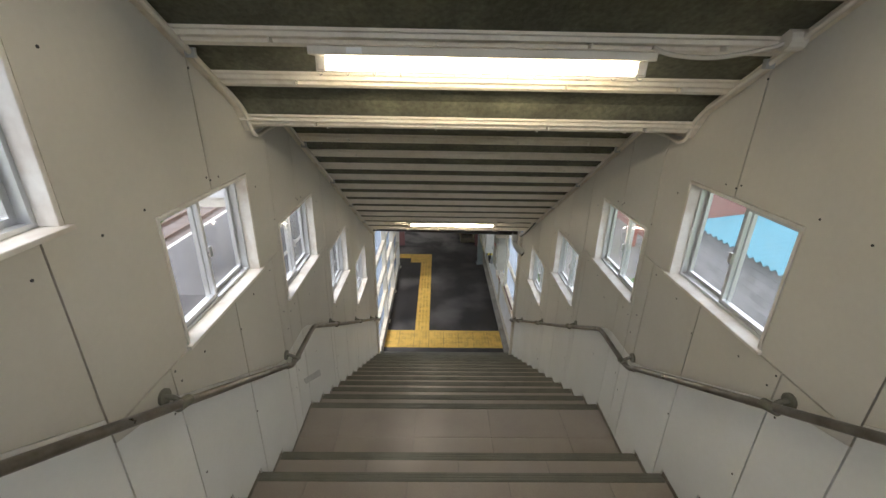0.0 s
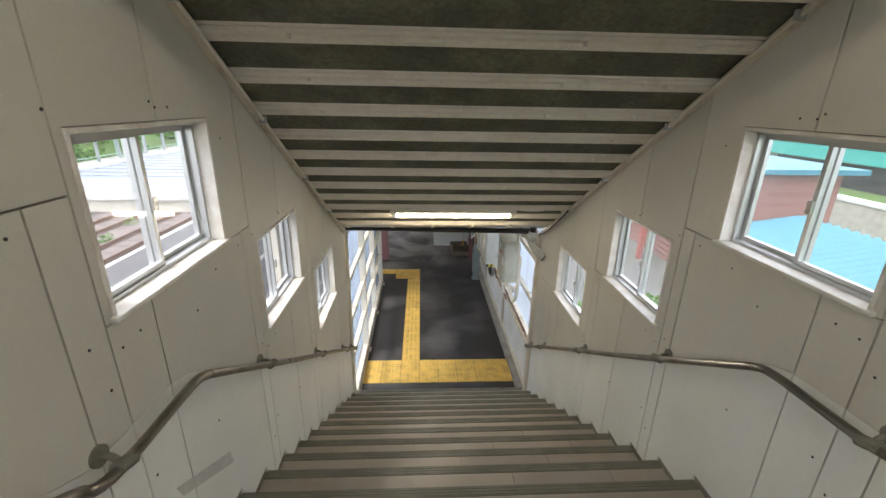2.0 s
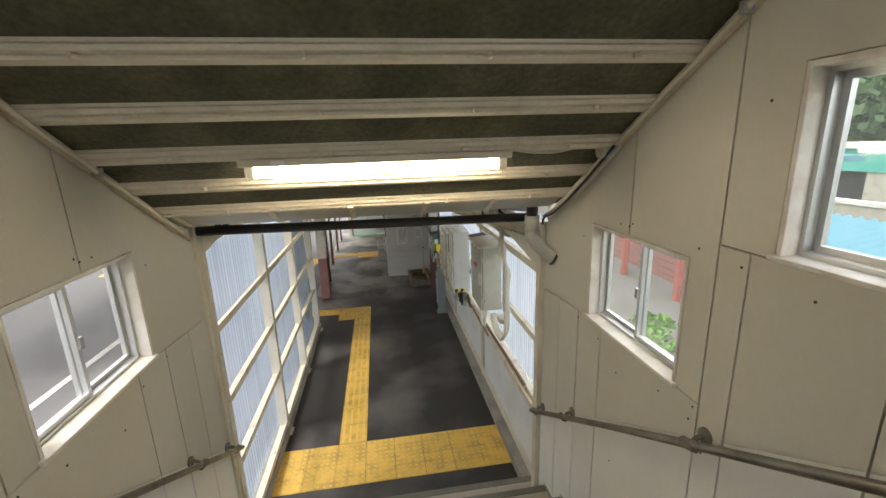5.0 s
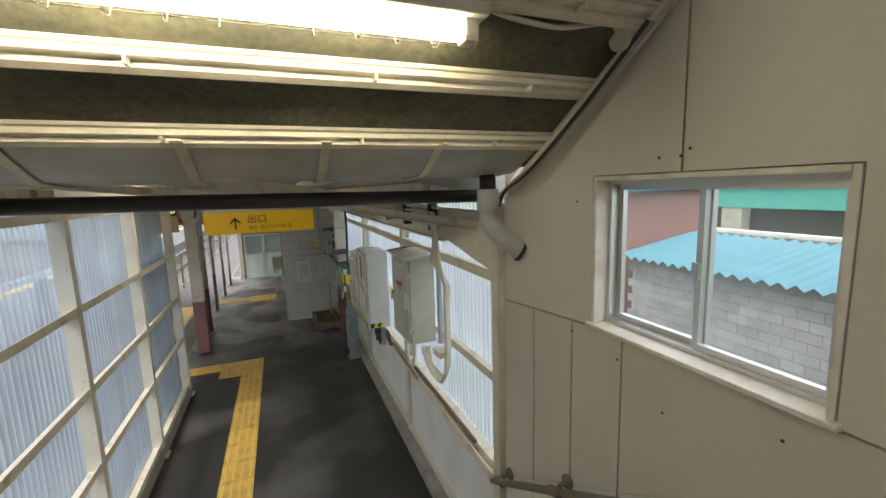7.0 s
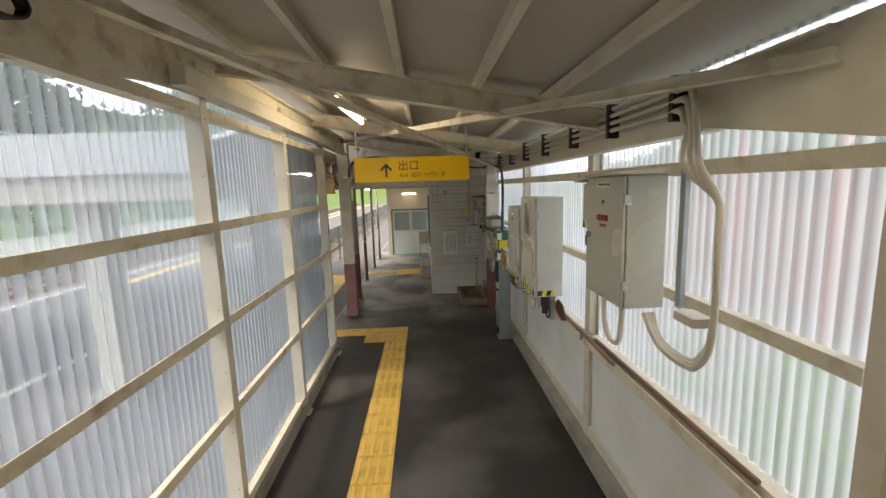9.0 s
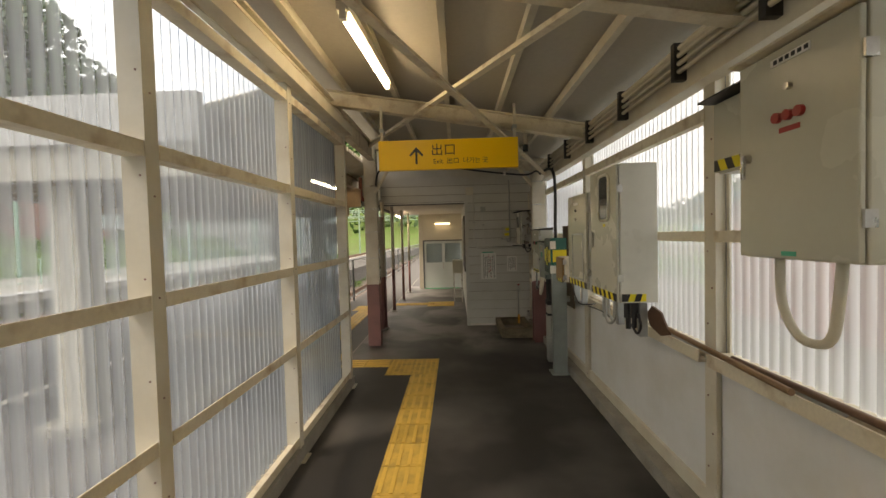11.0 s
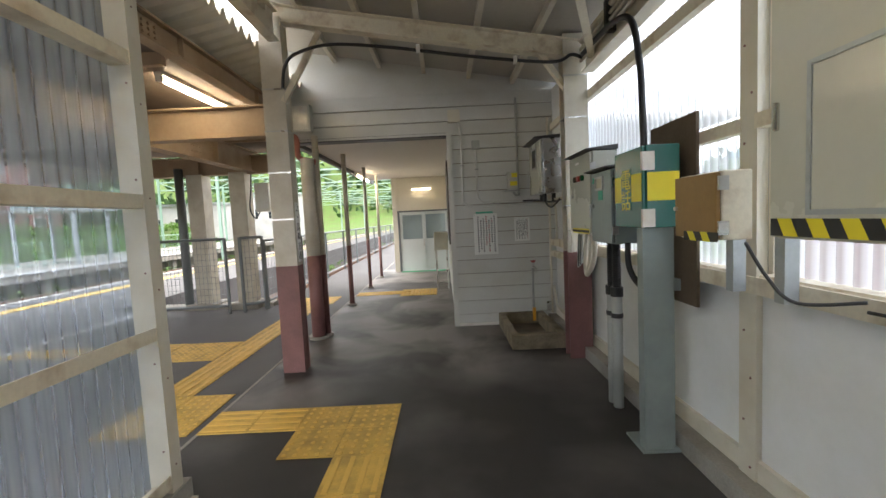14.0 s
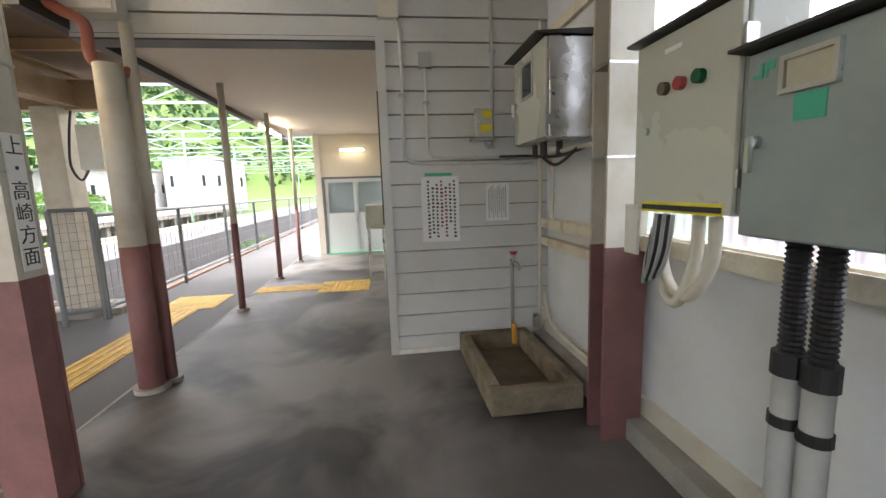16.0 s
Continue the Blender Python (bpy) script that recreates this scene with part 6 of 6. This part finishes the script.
# ---- vegetation ----
def leaves(name, blobs, count, size, material, label, category, seed=1, kind="stuff"):
    """Many small leaf quads scattered through uneven blobs (x, y, z, rx, ry, rz)."""
    rng = np.random.default_rng(seed)
    vol = np.array([b[3] * b[4] * b[5] for b in blobs]) ** 0.67
    pick = rng.choice(len(blobs), count, p=vol / vol.sum())
    b = np.array(blobs)[pick]
    d = rng.normal(size=(count, 3))
    d /= np.linalg.norm(d, axis=1)[:, None]
    r = rng.uniform(0.25, 1.0, count) ** 0.5 * (0.8 + 0.35 * rng.random(count))
    c = b[:, :3] + d * r[:, None] * b[:, 3:6]
    u = rng.normal(size=(count, 3))
    u /= np.linalg.norm(u, axis=1)[:, None]
    w = np.cross(u, rng.normal(size=(count, 3)))
    w /= np.linalg.norm(w, axis=1)[:, None]
    s = (size * rng.uniform(0.5, 1.4, count))[:, None]
    v = np.stack([c - u * s, c + w * s * 0.55, c + u * s, c - w * s * 0.55], 1).reshape(-1, 3)
    me = bpy.data.meshes.new(name)
    me.from_pydata(v.tolist(), [], np.arange(count * 4).reshape(-1, 4).tolist())
    me.materials.append(material)
    return tagged(new(name, me), label, category, kind=kind)


def land(name, x0, x1, y0, y1, nx, ny, height, material, label):
    bm = bmesh.new()
    grid = [[bm.verts.new((x0 + (x1 - x0) * i / nx, y0 + (y1 - y0) * j / ny, height(x0 + (x1 - x0) * i / nx, y0 + (y1 - y0) * j / ny))) for j in range(ny + 1)] for i in range(nx + 1)]
    for i in range(nx):
        for j in range(ny):
            f = bm.faces.new((grid[i][j], grid[i + 1][j], grid[i + 1][j + 1], grid[i][j + 1]))
            f.smooth = True
    return single(name, bm, material, label, kind="structure")


def bank(x, y):
    return -1.1 + 2.6 * min(1, max(0, (-24.5 - x) / 5)) + 0.8 * noise.noise((x * 0.2, y * 0.2, 0))


land("ground_bank", -80, -24, -40, 120, 50, 70, bank, GRASS, "grassy bank behind the opposite platform")
rnd = random.Random(7)
tufts = []
for i in range(420):
    x, y = rnd.uniform(-36, -24.6), rnd.uniform(-12, 66)
    tufts.append((x, y, bank(x, y) + 0.2, rnd.uniform(0.5, 1.2), rnd.uniform(0.5, 1.2), rnd.uniform(0.3, 0.7)))
leaves("bank_grass", tufts, 52000, 0.15, LEAF, "tall bright grass and weeds on the bank", "grass", 3)
bushes = []
for i in range(70):
    x, y = rnd.uniform(-50, -33), rnd.uniform(-12, 66)
    s = rnd.uniform(1.0, 2.4)
    bushes.append((x, y, bank(x, y) + s * 0.7, s, s, s * rnd.uniform(0.7, 1.1)))
leaves("bank_bushes", bushes, 26000, 0.22, LEAF_DARK, "dense dark green bushes on the bank", "bushes", 4)
weeds = []
for i in range(60):
    x, y = rnd.choice((-14.9, -9.1, -12.2, -2.9, -5.0)), rnd.uniform(17, 60)
    weeds.append((x + rnd.uniform(-0.3, 0.3), y, -0.75, 0.3, 0.4, 0.2))
slope = random.Random(31)
tall = [(x, slope.uniform(-22, 24), slope.uniform(0.2, 1.0) * (6 + 0.35 * (-28 - x)), slope.uniform(2.0, 3.6), slope.uniform(2.0, 3.6), slope.uniform(1.6, 3.0)) for x in [slope.uniform(-52, -30) for i in range(150)]]
leaves("slope_woods", tall, 34000, 0.5, LEAF_DARK, "tall dense woods on the slope above the bank", "woods", 12)
ridge_woods = [(x, slope.uniform(27, 50), slope.uniform(0.15, 1.0) * (21 + 0.25 * (-32 - x)), slope.uniform(2.2, 3.6), slope.uniform(2.2, 3.6), slope.uniform(1.8, 3.0)) for x in [slope.uniform(-58, -32) for i in range(150)]]
leaves("ridge_woods", ridge_woods, 34000, 0.5, LEAF_DARK, "tall wooded ridge behind the tracks", "woods", 13)
leaves("track_weeds", weeds, 3000, 0.06, LEAF, "weeds growing beside the rails", "weeds", 5)


def hill(x, y):
    d = math.hypot(x + 30, (y - 190) * 0.8)
    base = 46 * math.exp(-((x + 55) / 60) ** 2 - ((y - 190) / 60) ** 2) + 30 * math.exp(-((x + 130) / 60) ** 2 - ((y - 60) / 90) ** 2) + 26 * math.exp(-((x - 100) / 40) ** 2 - ((y - 60) / 90) ** 2)
    base *= min(1, max(0, (abs(x) - 26) / 30, (y - 90) / 40))
    return -1.3 + base + 3.0 * noise.noise((x * 0.04, y * 0.04, 1)) * min(1, base / 6)


land("ground_hills", -260, 260, -80, 340, 104, 84, hill, GRASS, "wooded hills round the station")
crowns = []
rr = random.Random(11)
for i in range(5200):
    x, y = rr.uniform(-200, 160), rr.uniform(-60, 260)
    h = hill(x, y)
    if h > 3.0:
        s = rr.uniform(2.0, 4.0)
        crowns.append((x, y, h + s * 0.6, s, s, s * rr.uniform(0.7, 1.2)))
leaves("hill_woods", crowns, 60000, 1.0, LEAF_DARK, "far wooded hillside", "woods", 6)


# ---- catenary gantries ----
def gantry(y, x0=-25, x1=3.5, z=5.0):
    g = thing("catenary_gantry", ((x0 + x1) / 2, y, -1), "pale green lattice gantry over the tracks", "gantry", "track gantries")
    for x in (x0, -14.9, x1):
        part("mast", boxes((x - 0.08, x + 0.08, y - 0.08, y - 0.066, -1.0, z + 1.2), (x - 0.08, x + 0.08, y + 0.066, y + 0.08, -1.0, z + 1.2), (x - 0.007, x + 0.007, y - 0.066, y + 0.066, -1.0, z + 1.2)), GANTRY, g)
    for zz in (z, z + 0.7):
        part("chord", boxes((x0, x1, y - 0.06, y + 0.06, zz - 0.05, zz + 0.05)), GANTRY, g)
    bm = bmesh.new()
    n = 16
    for i in range(n):
        xa, xb = x0 + (x1 - x0) * i / n, x0 + (x1 - x0) * (i + 1) / n
        bar(bm, (xa, y, z if i % 2 else z + 0.7), (xb, y, z + 0.7 if i % 2 else z), 0.06, 0.06)
    part("lattice", bm, GANTRY, g)
    for x in (-10.95, -13.45):
        part("bracket", hoses(0.03, [(x + 1.9, y, z), (x + 0.9, y, z - 0.5), (x, y, z - 0.6)]), GANTRY, g)


for y in (30, 38, 47, 58, 72, 90):
    gantry(y)
for x, z in ((-10.95, 4.3), (-10.95, 5.3), (-13.45, 4.3), (-13.45, 5.3), (-3.9, 5.9)):
    single("overhead_wire", rods(((x, 20, z), (x, 120, z), 0.015, 5)), GALV, "overhead wire along the track", "wire", "overhead wires")


# ---- buildings west and beyond ----
def house(name, label, x0, x1, y0, y1, z0, z1, wall, storeys=1, face="x", n=5, roof_mat=None):
    h = thing(name, ((x0 + x1) / 2, (y0 + y1) / 2, z0), label, "building")
    part("wall", boxes((x0, x1, y0, y1, z0, z1)), wall, h)
    part("roof", boxes((x0 - 0.3, x1 + 0.3, y0 - 0.3, y1 + 0.3, z1, z1 + 0.25)), roof_mat or GALV, h)
    for s in range(storeys):
        za = z0 + (z1 - z0) * (s + 0.50) / storeys
        zb = z0 + (z1 - z0) * (s + 0.72) / storeys
        for i in range(n):
            a = (i + 0.35) / n
            b = (i + 0.62) / n
            bm = bmesh.new()
            box(bm, x0 + (x1 - x0) * a, x0 + (x1 - x0) * b, y0 - 0.06, y0 - 0.004, za, zb)
            w = part("window", bm, WHITE, h)
            part("pane", boxes((x0 + (x1 - x0) * a + 0.06, x0 + (x1 - x0) * b - 0.06, y0 - 0.075, y0 - 0.062, za + 0.06, zb - 0.06)), DARKGLASS, w)
            bm = bmesh.new()
            box(bm, x1 + 0.004, x1 + 0.06, y0 + (y1 - y0) * a, y0 + (y1 - y0) * b, za, zb)
            w = part("window", bm, WHITE, h)
            part("pane", boxes((x1 + 0.062, x1 + 0.075, y0 + (y1 - y0) * a + 0.06, y0 + (y1 - y0) * b - 0.06, za + 0.06, zb - 0.06)), DARKGLASS, w)
    return h


house("long_white_building", "long white two-storey building beyond the tracks", -37.5, -25.6, 58, 70, -0.8, 4.2, HOUSEWHITE, 1, n=6)
house("white_block", "white rendered block beyond the tracks", -24.8, -19.6, 64, 76, -0.9, 5.6, HOUSEWHITE, 1, n=3)
house("red_building", "red-brown building beyond the bank", -44, -33, 34, 46, 0.5, 7.5, BRICK, 2, n=3)

# ---- yard east of the stairs ----
shed = thing("block_shed", (9.6, 8.0, -1), "grey concrete block shed with a teal corrugated roof", "shed")
SX, SY0, SY1 = 8.75, 2.0, 12.7
core = boxes((SX + 0.02, 11.0, SY0, SY1, -1.0, 0.98))
part("core", core, CONCRETE, shed)
bm_me = None
for r in range(10):
    for c in range(27):
        y = SY0 + (c + (0.5 if r % 2 else 0)) * 0.4
        if y + 0.39 > SY1 + 0.2:
            continue
        if bm_me is None:
            bm = bmesh.new()
            box(bm, -0.02, 0.02, 0.004, 0.396, 0.004, 0.196)
            bm_me = bpy.data.meshes.new("block")
            bm.to_mesh(bm_me)
            bm.free()
            bm_me.materials.append(BLOCK)
        ob = new("block", bm_me)
        ob.parent = shed
        ob.location = (SX - 9.6, y - 8.0, -1.0 + r * 0.2 + 1.0)
bm = bmesh.new()
prev = None
n = int((SY1 - SY0 + 0.6) / 0.26 * 4)
for i in range(n + 1):
    y = SY0 - 0.3 + (SY1 - SY0 + 0.6) * i / n
    z = 0.05 * (-1, 0.1, 1, 0.1)[i % 4]
    a, b = bm.verts.new((SX - 0.35, y, 1.0 + z)), bm.verts.new((11.2, y, 1.42 + z))
    if prev:
        bm.faces.new((prev[0], a, b, prev[1]))
    prev = (a, b)
part("roof", bm, TEAL, shed, "teal corrugated sheet roof")
for x, y in ((8.0, 13.1), (8.0, 15.6)):
    single("red_post", boxes((x, x + 0.16, y, y + 0.16, -1.0, 3.2)), mat("red_paint_post", (0.34, 0.10, 0.07), 0.5), "red-brown painted steel post in the yard", "post", "yard posts")
bw = thing("red_slat_wall", (9.5, 16, -1), "red-brown boarded wall of a yard building", "building")
part("wall", boxes((9.0, 12.5, 13.3, 21.0, -1.0, 2.6)), BRICK, bw)
for i in range(17):
    part("board", boxes((8.97, 9.0, 13.3, 21.0, -0.98 + 0.21 * i, -0.80 + 0.21 * i)), BRICK, bw)
part("roof", boxes((8.5, 13.0, 13.0, 21.4, 2.6, 2.75)), TEAL, bw)
rw = thing("retaining_wall", (24, 5, -1), "pale concrete retaining wall beyond the yard", "wall")
part("wall", boxes((20, 20.5, -30, 60, -1.0, 0.35)), CONCRETE, rw)
part("coping", boxes((19.95, 20.55, -30, 60, 0.35, 0.5)), HOUSEWHITE, rw)
br = thing("girder_bridge", (30, 5, 0), "teal steel girder bridge with a white parapet", "bridge")
part("girder", boxes((30, 30.4, -30, 60, 0.9, 2.3)), mat("teal_girder", (0.05, 0.30, 0.27), 0.5, grain=5, var=0.08), br)
part("parapet", boxes((29.8, 30.5, -30, 60, 2.3, 2.7)), HOUSEWHITE, br)
for i in range(7):
    part("pier", boxes((30.1, 31.0, -28 + 13 * i, -26.6 + 13 * i, -1.3, 0.9)), CONCRETE, br)
# added near-black sheet in place of the shade under the girder
part("shade_backdrop", boxes((31.2, 31.4, -30, 60, -1.3, 0.9)), DARKPIPE, br)
ytufts = [(rnd.uniform(12, 19), rnd.uniform(-8, 40), -0.75, rnd.uniform(0.6, 1.3), rnd.uniform(0.6, 1.3), rnd.uniform(0.3, 0.8)) for i in range(120)]
leaves("yard_grass", ytufts, 16000, 0.16, LEAF, "tall grass and weeds behind the shed", "grass", 8)
nt = [(rnd.uniform(2.4, 7.6), rnd.uniform(6.0, 13.0), -0.93, 0.5, 0.5, 0.16) for i in range(40)]
leaves("yard_weeds", nt, 9000, 0.07, LEAF, "low weeds on the yard ground", "weeds", 9)
bt = [(rnd.uniform(34, 60), rnd.uniform(-30, 70), rnd.uniform(1, 5), rnd.uniform(2, 4), rnd.uniform(2, 4), rnd.uniform(2, 4)) for i in range(110)]
leaves("yard_woods", bt, 24000, 0.5, LEAF_DARK, "dense trees beyond the bridge", "woods", 10)
